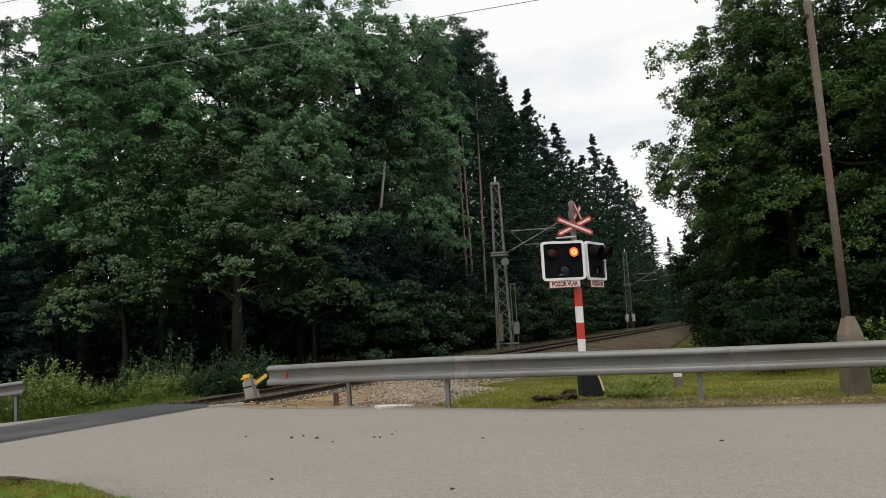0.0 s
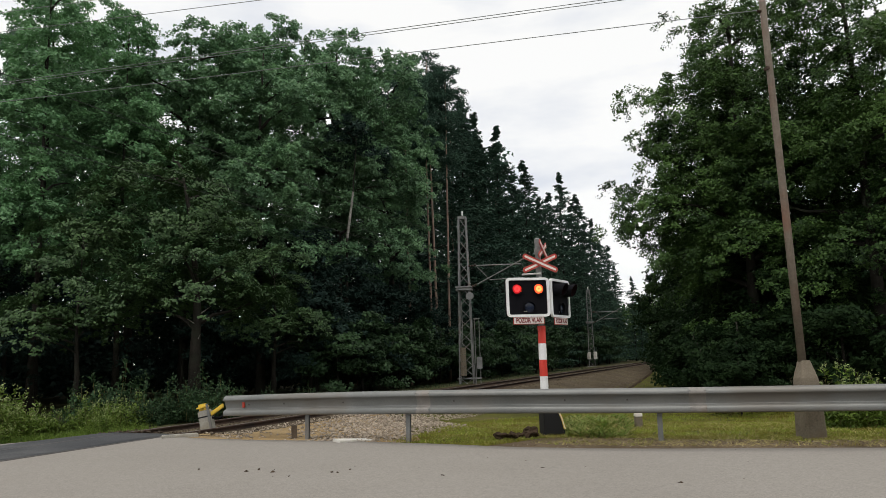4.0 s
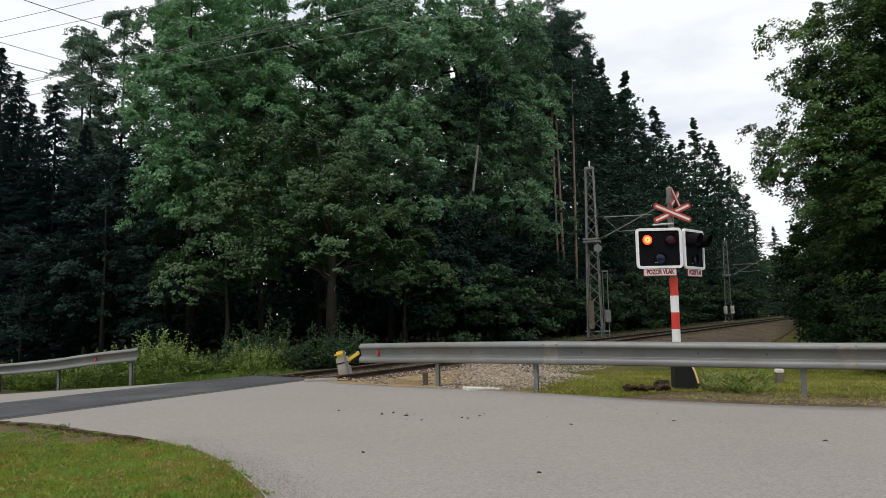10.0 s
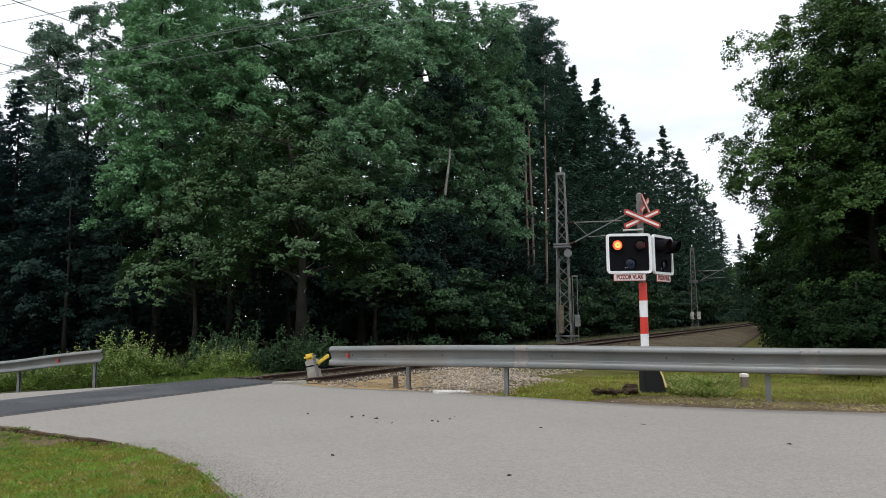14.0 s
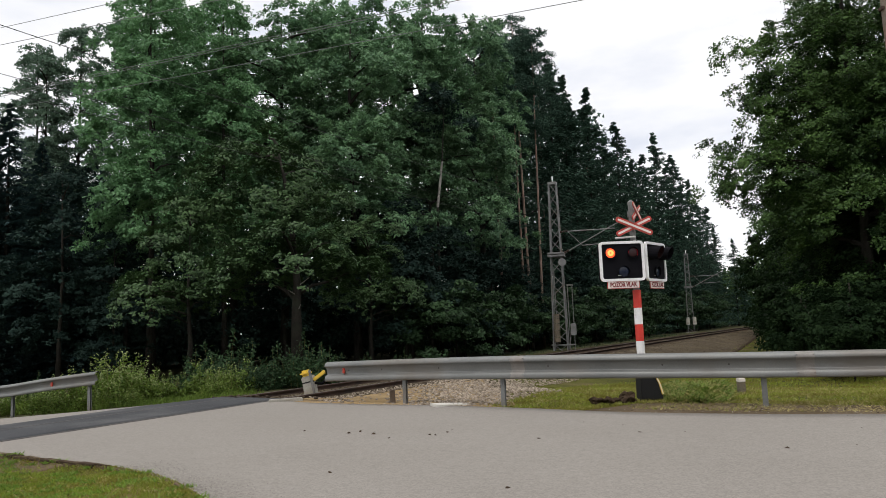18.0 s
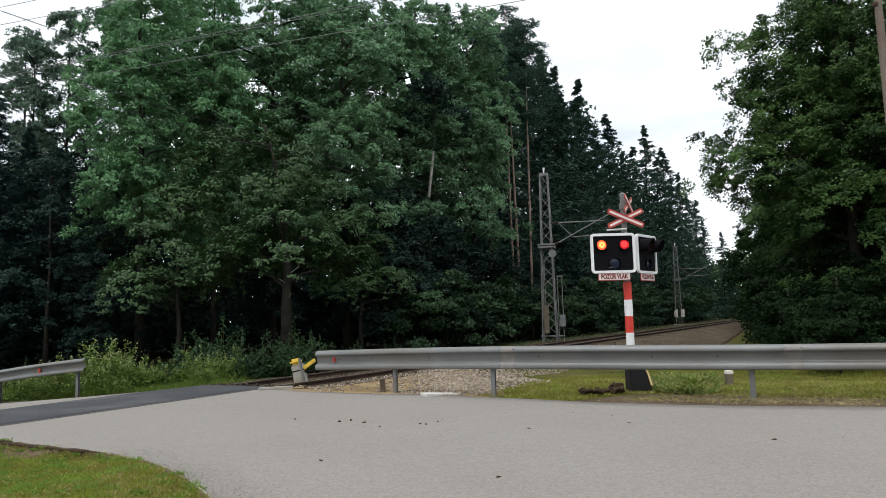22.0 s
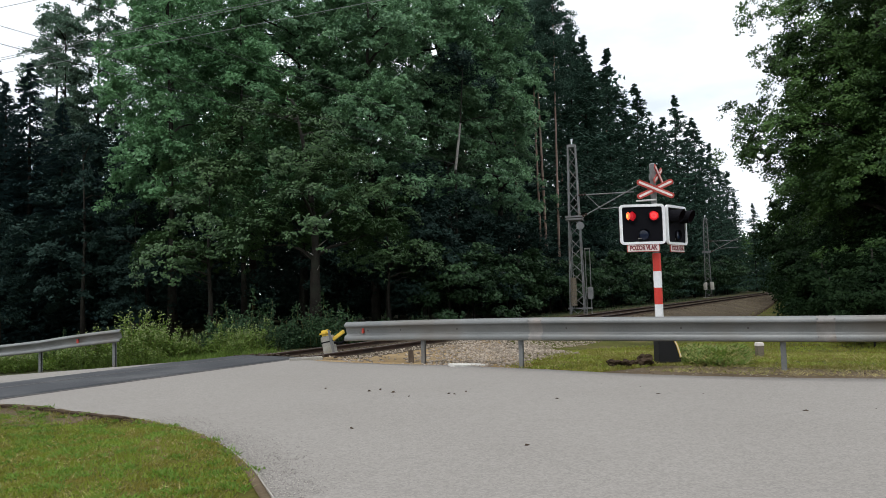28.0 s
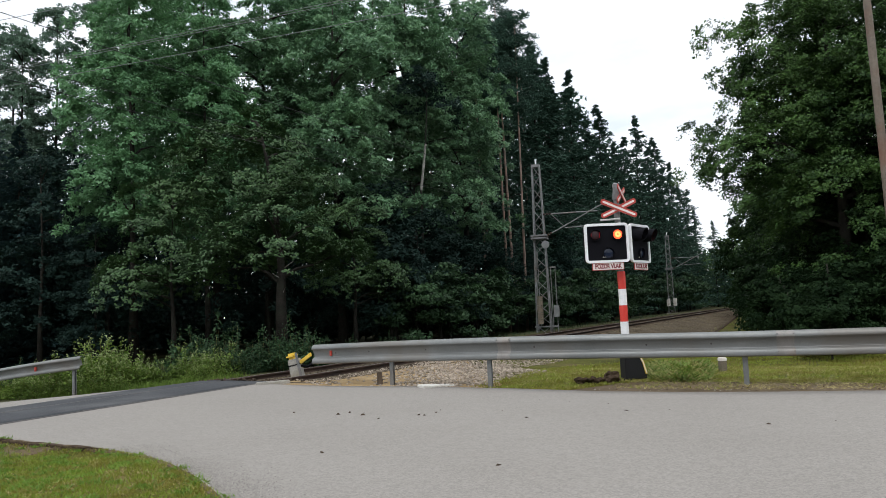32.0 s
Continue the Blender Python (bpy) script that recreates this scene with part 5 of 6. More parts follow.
def scots_pine(label, height, radius, base, boughs, tufts, per):
    """A pine: tall bare reddish trunk, dead stubs, and a loose crown of needle tufts high up."""
    reseed(label)
    tree = thing("pine_tree", label, "tree")
    z = base + (height - base) * rng.uniform(0, 1, boughs) ** 0.85
    k = 1 - 0.75 * ((z - base) / (height - base)) ** 1.6
    th = rng.uniform(0, 2 * np.pi, boughs)
    R = radius * k * rng.uniform(0.35, 1.05, boughs)
    B = np.stack([np.cos(th) * R, np.sin(th) * R, z + 0.1 * R], -1)
    T = np.repeat(B, tufts, 0) + unit(boughs * tufts) * np.cbrt(rng.uniform(0, 1, boughs * tufts))[:, None] * np.array([0.75, 0.75, 0.26])
    V, F = clumps(T, 0.26, per, 0.5, 0.2, 0.9, 0.22, 0.05)
    lean = rng.uniform(-0.35, 0.35, 2)
    part("trunk", tube([(lean[0] * v / height, lean[1] * v / height, v) for v in np.linspace(-0.3, height, 8)], np.linspace(0.10, 0.03, 8), 9), "pinebark", tree, "", True)
    limbs(lambda t: (0, 0, t[2] - 0.35 * math.hypot(t[0], t[1])), B[::6], 0.05, tree, 5)
    for k in range(6):
        h, a = rng.uniform(0.35, 0.95) * base, rng.uniform(0, 6.28)
        r = rng.uniform(0.4, 1.3)
        part("dead_branch", tube([(0, 0, h), (math.cos(a) * r, math.sin(a) * r, h + rng.uniform(-0.2, 0.15))], [0.022, 0.006], 5, False), "bark", tree, "bare dead branch")
    arrays("crown", V, F, "pine", tree)
    return tree


def edge_pine(label, height, radius, base, boughs, tufts, per):
    """A pine of the forest edge, clothed low, with flat flaky boughs that shorten towards the top."""
    reseed(label)
    tree = thing("pine_tree", label, "tree")
    layers = boughs // 7
    u = np.repeat((np.arange(layers) / layers) ** 1.05, 7)
    th = rng.uniform(0, 2 * np.pi, len(u))
    R = (radius * (1 - u) ** 0.72 + 0.15) * rng.uniform(0.5, 1.15, len(u)) * np.where(rng.uniform(0, 1, len(u)) < 0.2, 0.55, 1.0)
    B = np.stack([np.cos(th) * R, np.sin(th) * R, base + (height - base) * np.minimum(u + rng.normal(0, 0.016, len(u)), 1.0)], -1)
    w = np.tile(np.linspace(0.15, 1.05, tufts), len(u)) + rng.normal(0, 0.05, len(u) * tufts)
    T, RR = np.repeat(B, tufts, 0), np.repeat(R, tufts)
    T[:, :2] *= w[:, None]
    T[:, 2] += RR * (0.20 * w ** 2 - 0.30 * w) + 0.1
    side = np.repeat(np.stack([-np.sin(th), np.cos(th)], -1), tufts, 0)
    T[:, :2] += side * (rng.normal(0, 0.15, len(T)) * RR * (1.2 - w))[:, None]
    T[:, 2] += rng.normal(0, 0.07, len(T))
    V, F = clumps(T, 0.14 + 0.10 * RR * (1.3 - w), per, 1.0, 0.25, 0.5, 0.34, 0.12)
    part("trunk", tube([(0, 0, v) for v in np.linspace(-0.3, height * 0.97, 8)], np.linspace(0.2, 0.02, 8), 8), "bark", tree, "", True)
    limbs(lambda t: (0, 0, t[2] - 0.25 * math.hypot(t[0], t[1])), B[::12], 0.05, tree, 9)
    arrays("crown", V, F, "pine", tree)
    return tree


def stand(tree, places, group):
    """Puts the tree at the first place and copies of it at the others: x, y, turn, size."""
    for k, (x, y, turn, size) in enumerate(places):
        s, q = to_track(x, y)
        clear = 5.8 if tree["category"] == "shrub" else 7.2
        if group == FOREST and q < clear and s > 8:
            x, y = track(s, clear)
        if group == RIGHT and tree is not big:
            far = -5.6 - 0.12 * max(0.0, 50 - s) - size if tree["category"] == "shrub" else -5.6 - 0.2 * max(0.0, 50 - s) - 2.2 * size
            if q > far and s > 12:
                x, y = track(s, far)
        m = pose(x, y, float(ground_z(x, y)) - 0.02, 0, 0, turn) @ Matrix.Scale(size, 4)
        if k == 0:
            ob = tree
            ob.matrix_basis = m
        else:
            ob = copy_thing(tree, Matrix.Identity(4))
            ob.matrix_basis = m
        tagged(ob, group=group)


FOREST = "forest beyond the track"
RIGHT = "trees behind the verge"
oak = crown_tree("spreading oak with layered dark green boughs beside the track", 0.24, [(0, 0, -0.3), (0, 0, 2.5), (0.05, 0, 3.7), (-0.1, 0.1, 5.5), (-0.4, 0.2, 7.8), (-0.7, 0.2, 9.4)],
                 [(-0.2, -0.9, 4.3, 2.8, 1.7, 22), (-2.3, -0.3, 4.0, 1.5, 0.8, 7), (2.1, -0.2, 3.8, 1.5, 0.8, 7), (-1.2, 0.4, 7.7, 3.0, 2.0, 27), (0.8, 0.3, 6.6, 1.7, 1.4, 9)], "oak", 0.145, 58, 8, 1.02, 4, arms=10, stubs=4, inner=0.72, wild=0.45, hang=0.62)
stand(oak, [(-4.4, 28.0, 0, 1.0)], FOREST)
oak_low = crown_tree("low-branched oak with hanging yellowish green boughs", 0.13, [(0, 0, -0.3), (0.1, 0, 1.6), (0.0, 0, 3.5), (0.1, 0, 6.4)],
                     [(-0.1, -0.6, 4.4, 2.6, 1.6, 19), (0.6, 0.2, 6.7, 2.1, 1.4, 13), (-1.2, -0.3, 3.2, 1.4, 0.8, 6)], "oak", 0.145, 54, 8, 0.98, 4, arms=10, inner=0.72, wild=0.45, hang=0.62)
stand(oak_low, [(-9.4, 29.0, 0, 1.0), (-1.0, 31.8, 150, 0.86)], FOREST)
alder = crown_tree("tall light green alder with a dense crown", 0.15, [(0, 0, -0.3), (0.05, 0, 3.0), (0.1, 0, 8.0), (0.0, 0, 13.0), (0, 0, 18.0)],
                   [(0.0, 0.0, 7.0, 2.6, 2.8, 118), (-0.6, 0.1, 11.2, 2.5, 3.4, 144), (0.5, 0, 14.6, 2.2, 3.0, 68), (0, 0, 17.4, 1.4, 1.8, 24)], "alder", 0.16, 13, 9, 0.54, 3, arms=14, hang=0.55, star=0.2, wild=0.7)
stand(alder, [(-11.9, 31.5, 0, 1.0), (-9.3, 34.0, 130, 0.98), (-13.2, 35.5, 210, 1.06)], FOREST)
tall = crown_tree("tall dark broad-leaved tree in the forest edge", 0.26, [(0, 0, -0.3), (0.1, 0, 4.0), (0.2, 0.1, 9.0), (0.0, 0.2, 15.0), (0.1, 0, 20.5)],
                  [(0.2, -0.4, 8.0, 3.8, 2.8, 111), (-1.6, 0.2, 11.6, 3.1, 2.6, 96), (1.7, 0, 13.0, 3.1, 2.8, 96), (-0.6, -0.3, 16.4, 3.4, 2.7, 108), (0.9, 0.2, 19.4, 2.7, 2.2, 58), (0, 0, 13.0, 2.0, 6.0, 54)], "maple", 0.19, 13, 9, 0.66, 3, arms=18, star=0.22, wild=0.7)
stand(tall, [(-7.0, 36.5, 0, 0.90), (-3.2, 36.0, 100, 0.87), (0.6, 41.2, 40, 1.0), (-10.6, 41.0, 190, 1.0), (-5.4, 42.5, 60, 1.04), (-1.2, 42.5, 170, 1.03), (4.0, 44.5, 260, 0.96)], FOREST)
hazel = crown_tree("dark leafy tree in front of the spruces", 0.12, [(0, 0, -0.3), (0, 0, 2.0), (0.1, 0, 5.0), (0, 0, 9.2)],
                   [(-0.3, -0.4, 4.2, 2.6, 2.2, 40), (0.4, 0, 7.6, 2.2, 2.2, 34), (0.3, 0, 2.0, 2.3, 1.2, 20)], "shade_dark", 0.17, 18, 9, 0.75, 3, arms=8, star=0.2)
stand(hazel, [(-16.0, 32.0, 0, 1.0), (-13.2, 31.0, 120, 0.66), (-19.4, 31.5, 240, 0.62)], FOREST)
mid = broadleaf("young broad-leaved tree with hanging dark foliage", 8.4, 3.0, 0.3, 60, 9, 16, 0.24, "shade_dark", trunk=0.13, tuft=0.48)
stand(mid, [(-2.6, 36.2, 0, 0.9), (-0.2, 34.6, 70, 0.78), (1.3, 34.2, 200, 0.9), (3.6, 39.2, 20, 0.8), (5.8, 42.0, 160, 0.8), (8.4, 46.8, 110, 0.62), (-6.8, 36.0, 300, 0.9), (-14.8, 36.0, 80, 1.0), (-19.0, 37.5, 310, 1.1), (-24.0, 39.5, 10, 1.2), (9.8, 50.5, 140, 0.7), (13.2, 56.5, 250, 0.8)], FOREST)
low = broadleaf("low leafy shrub in the forest edge", 3.4, 1.9, 0.1, 32, 8, 24, 0.20, "shrub", trunk=0.06, tuft=0.36, category="shrub", arms=4)
stand(low, [(2.4, 33.2, 80, 1.1), (4.0, 35.0, 140, 1.1), (6.4, 38.2, 30, 1.1), (5.6, 40.2, 250, 1.1), (8.6, 43.6, 10, 1.1), (10.2, 46.8, 190, 1.1), (11.6, 50.4, 70, 1.1), (14.4, 54.6, 120, 1.2), (16.6, 58.6, 310, 1.2), (19.4, 63.0, 45, 1.3), (22.6, 68.0, 60, 1.3), (30.0, 83.0, 20, 1.3), (34.8, 89.0, 40, 1.4), (40.0, 98.0, 90, 1.5)], FOREST)
thin = crown_tree("tall thin-crowned grey-green tree against the sky", 0.14, [(0, 0, -0.3), (0.1, 0, 5.0), (0, 0.1, 11.0), (0.1, 0, 16.0), (0, 0, 21.0)],
                  [(-0.2, 0, 8.6, 2.1, 3.0, 56), (0.5, 0, 12.6, 1.9, 2.6, 50), (-0.4, 0, 16.0, 1.7, 2.4, 44), (0.1, 0, 19.4, 1.1, 2.0, 28)], "larch", 0.17, 15, 8, 0.62, 3, arms=26, hang=0.2, star=0.2, wild=0.9)
stand(thin, [(-23.7, 44.0, 0, 0.98), (-21.2, 44.5, 120, 1.05), (-18.8, 45.0, 220, 1.08), (-16.4, 44.0, 60, 0.98), (-14.2, 43.5, 200, 1.0), (-22.3, 42.5, 300, 0.92)], FOREST)
spruce = fir("tall dark spruce with drooping boughs", 17.0, 4.2, 0.4, 44, 14, 60, needle=0.46)
stand(spruce, [(-26.3, 40.0, 0, 1.06), (-23.9, 38.0, 90, 0.93), (-20.7, 36.0, 200, 0.84), (-22.4, 36.8, 40, 0.80), (-18.6, 35.2, 310, 0.70), (-28.6, 41.0, 130, 1.04), (-24.4, 35.6, 260, 0.70), (-16.9, 34.6, 20, 0.56)], FOREST)
wood_edge = edge_pine("dark green pine of the dense forest edge along the track", 24.0, 4.8, 1.0, 238, 8, 10)
stand(wood_edge, [(8.0, 53.6, 0, 0.97), (11.6, 58.5, 80, 1.02), (14.4, 63.2, 170, 0.92), (16.8, 67.0, 260, 1.03), (19.2, 70.8, 20, 0.88), (21.9, 75.0, 130, 0.98), (24.8, 79.4, 210, 0.84), (27.8, 85.4, 300, 0.93), (31.2, 90.4, 50, 1.10), (33.4, 92.6, 300, 0.94), (35.4, 95.4, 110, 1.02), (37.4, 98.4, 10, 0.88), (39.9, 101.6, 220, 0.92), (42.6, 105.4, 140, 0.80), (45.4, 109.6, 330, 0.80), (47.6, 112.4, 60, 0.68), (49.8, 115.0, 70, 0.60), (52.4, 118.4, 200, 0.46), (5.4, 51.5, 190, 0.9), (13.4, 61.4, 240, 1.0)], FOREST)
pine = scots_pine("tall pine with a bare reddish trunk and high loose crown", 22.0, 2.4, 13.5, 46, 11, 24)
stand(pine, [(7.35, 50.0, 0, 1.04), (7.85, 50.4, 70, 1.10), (8.6, 50.3, 200, 1.06), (5.6, 48.0, 120, 1.03), (4.4, 51.5, 20, 1.10), (7.2, 55.0, 260, 1.08), (8.9, 57.8, 40, 1.08), (10.9, 61.0, 180, 1.08), (13.7, 65.6, 230, 1.04), (17.8, 72.0, 140, 1.08), (2.2, 53.5, 280, 1.05), (6.4, 52.4, 100, 1.12)], FOREST)
birch = crown_tree("slender birch with a pale leaning trunk", 0.10, [(0, 0, -0.3), (0.0, 0, 4.0), (0.05, 0, 8.3), (0.39, 0, 10.8), (0.7, 0, 15.0)], [(0.4, 0, 13.0, 1.8, 1.9, 34), (0.0, -0.8, 5.4, 1.7, 1.8, 34)], "shade_dark", 0.16, 15, 8, 0.6, 3, arms=6)
part("pale_bark", tube([(0.05, 0, 8.25), (0.22, 0, 9.5), (0.39, 0, 10.8)], [0.078, 0.070, 0.058], 10, False), "birch", birch, "peeling white bark", True)
stand(birch, [(1.04, 38.0, 0, 1.0)], FOREST)
# the right-hand side
big = crown_tree("large oak with dense bright green foliage", 0.30, [(0, 0, -0.3), (0, 0, 2.0), (0.1, 0, 6.0), (0, 0, 11.0), (0.1, 0, 16.0)],
                 [(-0.2, -0.4, 4.8, 4.0, 2.4, 139), (-1.5, 0.6, 9.2, 3.2, 2.0, 114), (1.8, -0.8, 8.6, 3.6, 2.6, 124), (-0.8, 0.2, 11.2, 3.7, 2.4, 130), (-2.7, 0.2, 7.1, 3.0, 1.3, 90), (0.5, 0, 14.4, 3.2, 2.4, 99), (0.2, -0.6, 2.2, 3.6, 1.4, 68), (0, 0, 9.0, 2.4, 5.0, 62)], "lime", 0.13, 14, 12, 0.66, 3, arms=22, star=0.23, wild=0.7)
stand(big, [(16.9, 26.2, 0, 1.0), (19.6, 22.6, 140, 1.0), (18.9, 29.2, 20, 0.92)], RIGHT)
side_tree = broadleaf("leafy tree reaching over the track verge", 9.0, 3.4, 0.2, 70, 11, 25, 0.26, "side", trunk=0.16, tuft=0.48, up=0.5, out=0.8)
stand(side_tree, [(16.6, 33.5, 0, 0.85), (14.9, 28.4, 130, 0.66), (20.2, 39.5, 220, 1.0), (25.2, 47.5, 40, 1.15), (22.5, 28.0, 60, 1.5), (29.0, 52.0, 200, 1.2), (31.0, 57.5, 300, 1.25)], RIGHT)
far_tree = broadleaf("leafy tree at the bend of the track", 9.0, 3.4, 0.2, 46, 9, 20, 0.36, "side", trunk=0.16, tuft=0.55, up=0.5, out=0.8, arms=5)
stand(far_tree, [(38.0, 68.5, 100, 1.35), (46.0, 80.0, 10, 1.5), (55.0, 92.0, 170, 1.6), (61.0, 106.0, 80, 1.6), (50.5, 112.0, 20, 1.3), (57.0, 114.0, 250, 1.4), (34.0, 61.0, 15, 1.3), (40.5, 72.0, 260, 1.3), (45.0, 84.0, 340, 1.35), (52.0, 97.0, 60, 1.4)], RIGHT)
# front shrubs are added so the lit strip under the oak turns dark
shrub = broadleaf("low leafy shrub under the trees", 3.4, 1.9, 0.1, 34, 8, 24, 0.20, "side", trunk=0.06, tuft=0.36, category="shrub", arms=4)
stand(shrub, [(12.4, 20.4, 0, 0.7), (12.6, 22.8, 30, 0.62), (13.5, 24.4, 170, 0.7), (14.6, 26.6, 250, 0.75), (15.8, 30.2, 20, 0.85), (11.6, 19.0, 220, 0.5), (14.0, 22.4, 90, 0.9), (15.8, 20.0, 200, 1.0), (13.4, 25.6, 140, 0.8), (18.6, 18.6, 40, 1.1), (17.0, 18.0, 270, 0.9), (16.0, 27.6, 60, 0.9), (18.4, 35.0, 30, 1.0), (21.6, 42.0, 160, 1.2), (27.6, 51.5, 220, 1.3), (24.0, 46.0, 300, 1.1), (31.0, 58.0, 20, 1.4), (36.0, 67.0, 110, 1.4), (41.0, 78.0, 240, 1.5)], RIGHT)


def woods(name, label, n, x, y, z, size, mat, along=False, low=0.0):
    """Deep forest, too far in to tell tree from tree."""
    reseed(name)
    P = np.stack([rng.uniform(*x, n), rng.uniform(*y, n), z * rng.uniform(0, 1, n) ** 1.1], -1)
    P[:, 2] *= 0.8 + 0.2 * np.sin(P[:, 0] * 0.9) * np.sin(P[:, 0] * 0.37 + 1)
    P[:, 2] = low + P[:, 2] * (z - low) / z
    if along:
        P[:, 2] *= np.interp(P[:, 0], [34, 60, 84, 90, 97, 105, 116], [0.92, 0.98, 0.95, 0.92, 0.80, 0.68, 0.42])
        P[:, :2] = np.array([track(a, b) for a, b in P[:, :2]])
    s, q = to_track(P[:, 0], P[:, 1])
    P = P[(q > 8.5) | (q < -12) | (s > 118)]
    N = np.array([0, -0.2, 0.6]) + unit(len(P)) * 0.8
    V, F = leaves(P, N / np.linalg.norm(N, axis=1)[:, None], size, size * 0.6)
    return tagged(arrays(name, V, F, mat), label, "forest", kind="stuff")


# near-black leaf fill stands in for the shade between and behind the trees
woods("deep_forest", "dense dark forest interior", 40000, (-60, 22), (52, 66), 13, 0.5, "shade_dark")
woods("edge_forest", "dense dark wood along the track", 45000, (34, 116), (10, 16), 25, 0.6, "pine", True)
woods("mid_forest", "dark crowns deep in the forest", 13000, (-14, 8), (47, 56), 12, 0.45, "shade_dark", False, 5.0)
woods("undergrowth", "dense near-black leaf fill for the shade between the trunks", 32000, (-34, 6), (41, 51), 6.5, 0.42, "shade_dark")
# never in view: added to cut low sky light on faces towards the camera
woods("woods_behind", "unseen woods added behind the viewpoint to block low sky light", 22000, (-60, 60), (-42, -32), 13, 1.2, "shade_dark")
woods("forest_back", "near-black leaf fill for the dark gaps at the back of the forest", 7000, (-60, 30), (66, 78), 5, 1.1, "shade_dark")
woods("left_forest", "dense dark spruce forest", 44000, (-52, -14), (42, 54), 14, 0.40, "spruce")
woods("bend_forest", "distant bright green woods at the bend of the track", 45000, (36, 110), (114, 134), 13, 0.9, "lime")
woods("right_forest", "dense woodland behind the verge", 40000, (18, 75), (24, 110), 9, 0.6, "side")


# ---- weeds and grass ----
def weed_clump(label, stalks, height, radius, per, leaf, mat):
    """A clump of upright stalks with leaves all the way up and small pale heads."""
    reseed(label)
    plant = thing("weed_clump", label, "weeds")
    a, r = rng.uniform(0, 2 * np.pi, stalks), radius * np.sqrt(rng.uniform(0, 1, stalks))
    h = height * rng.uniform(0.35, 0.85, stalks) * (1 - 0.55 * (r / radius) ** 2) * np.where(rng.uniform(0, 1, stalks) < 0.2, 1.58, 1.0)
    x, y = np.cos(a) * r, np.sin(a) * r
    lx, ly = rng.normal(0, 0.12, stalks) + x * 0.15, rng.normal(0, 0.12, stalks) + y * 0.15
    u = rng.uniform(0.12, 1, (stalks, per)) ** 0.85
    P = np.stack([x[:, None] + lx[:, None] * u ** 2 + rng.normal(0, 0.055, u.shape), y[:, None] + ly[:, None] * u ** 2 + rng.normal(0, 0.055, u.shape), h[:, None] * u], -1).reshape(-1, 3)
    N = np.array([0, 0, 0.8]) + unit(len(P)) * 0.8
    N /= np.linalg.norm(N, axis=1)[:, None]
    V, F = leaves(P, N, leaf, leaf * 0.42, 4)
    arrays("foliage", V, F, mat, plant)
    tall_ones = np.flatnonzero(h > np.quantile(h, 0.6))
    C = np.stack([x + lx, y + ly, h], -1)[np.repeat(tall_ones, 6)]
    C = C + rng.normal(0, 1, C.shape) * np.array([0.03, 0.03, 0.06])
    HV, HF = leaves(C, unit(len(C)), 0.085, 0.036, 4)
    tagged(arrays("seed_head", HV, HF, "head" if mat == "weed" else "shrub", plant), kind="stuff")
    # stalks, as slim three-sided bars
    d = 0.006
    off = np.array([(d, 0, 0), (-d / 2, d, 0), (-d / 2, -d, 0)])
    foot, top = np.stack([x, y, np.full(stalks, -0.05)], -1), np.stack([x + lx, y + ly, h], -1)
    W = np.concatenate([foot[:, None] + off, top[:, None] + off * 0.4], 1)
    f = np.array([(0, 1, 4, 3), (1, 2, 5, 4), (2, 0, 3, 5)])
    tagged(arrays("stem", W.reshape(-1, 3), (f[None] + 6 * np.arange(stalks)[:, None, None]).reshape(-1, 4), "straw", plant), kind="stuff")
    return plant


WEEDS = "weeds beside the crossing"
nettle = weed_clump("tall bright green weeds with pale tips beside the crossing", 110, 1.36, 0.95, 24, 0.14, "weed")
stand(nettle, [(-8.55, 19.5, 0, 0.98), (-7.95, 19.3, 80, 0.90), (-7.4, 19.45, 150, 0.72), (-8.3, 20.2, 210, 1.0), (-6.95, 19.7, 300, 0.45), (-6.3, 20.1, 140, 0.5), (-5.85, 20.2, 200, 0.72), (-5.3, 20.1, 310, 0.66), (-10.4, 20.0, 260, 0.55), (-11.6, 20.5, 50, 0.55), (-12.6, 21.2, 330, 0.55), (-13.6, 21.8, 100, 0.6), (-11.0, 21.4, 20, 0.7), (-9.4, 20.6, 170, 0.6), (-15.4, 23.2, 10, 0.45), (-8.3, 18.4, 30, 0.45), (-7.5, 18.4, 110, 0.4), (-9.3, 18.8, 190, 0.45), (-5.4, 18.9, 270, 0.42), (10.15, 12.9, 15, 0.85), (10.8, 13.1, 95, 0.9)], WEEDS)
bramble = weed_clump("leafy dark green bramble shrub beside the track", 100, 1.25, 0.9, 40, 0.13, "shrub")
stand(bramble, [(-3.5, 21.3, 0, 1.1), (-4.2, 21.2, 90, 0.8), (-4.75, 20.6, 150, 0.72), (-2.9, 22.0, 200, 0.75), (-6.2, 22.6, 300, 1.35), (-1.7, 23.6, 40, 0.6), (-0.6, 25.2, 10, 0.6), (-12.5, 23.6, 220, 0.8), (-7.3, 21.4, 70, 0.5), (-9.9, 22.6, 120, 0.8)], WEEDS)


def blades(name, label, points, height, mat, category="grass", lay=0.45, wide=1.0):
    """Single blades of grass, in one mesh."""
    reseed(name)
    n = len(points)
    a = rng.uniform(0, 2 * np.pi, n)
    h = height * rng.uniform(0.4, 1.25, n)
    w = rng.uniform(0.003, 0.007, n) * wide
    side = np.stack([np.cos(a), np.sin(a), np.zeros(n)], -1)
    lean = np.stack([rng.normal(0, lay, n) * h, rng.normal(0, lay, n) * h, h], -1)
    V = np.stack([points - side * w[:, None], points + side * w[:, None], points + lean], 1)
    return tagged(arrays(name, V.reshape(-1, 3), np.arange(3 * n).reshape(-1, 3), mat), label, category, kind="stuff")


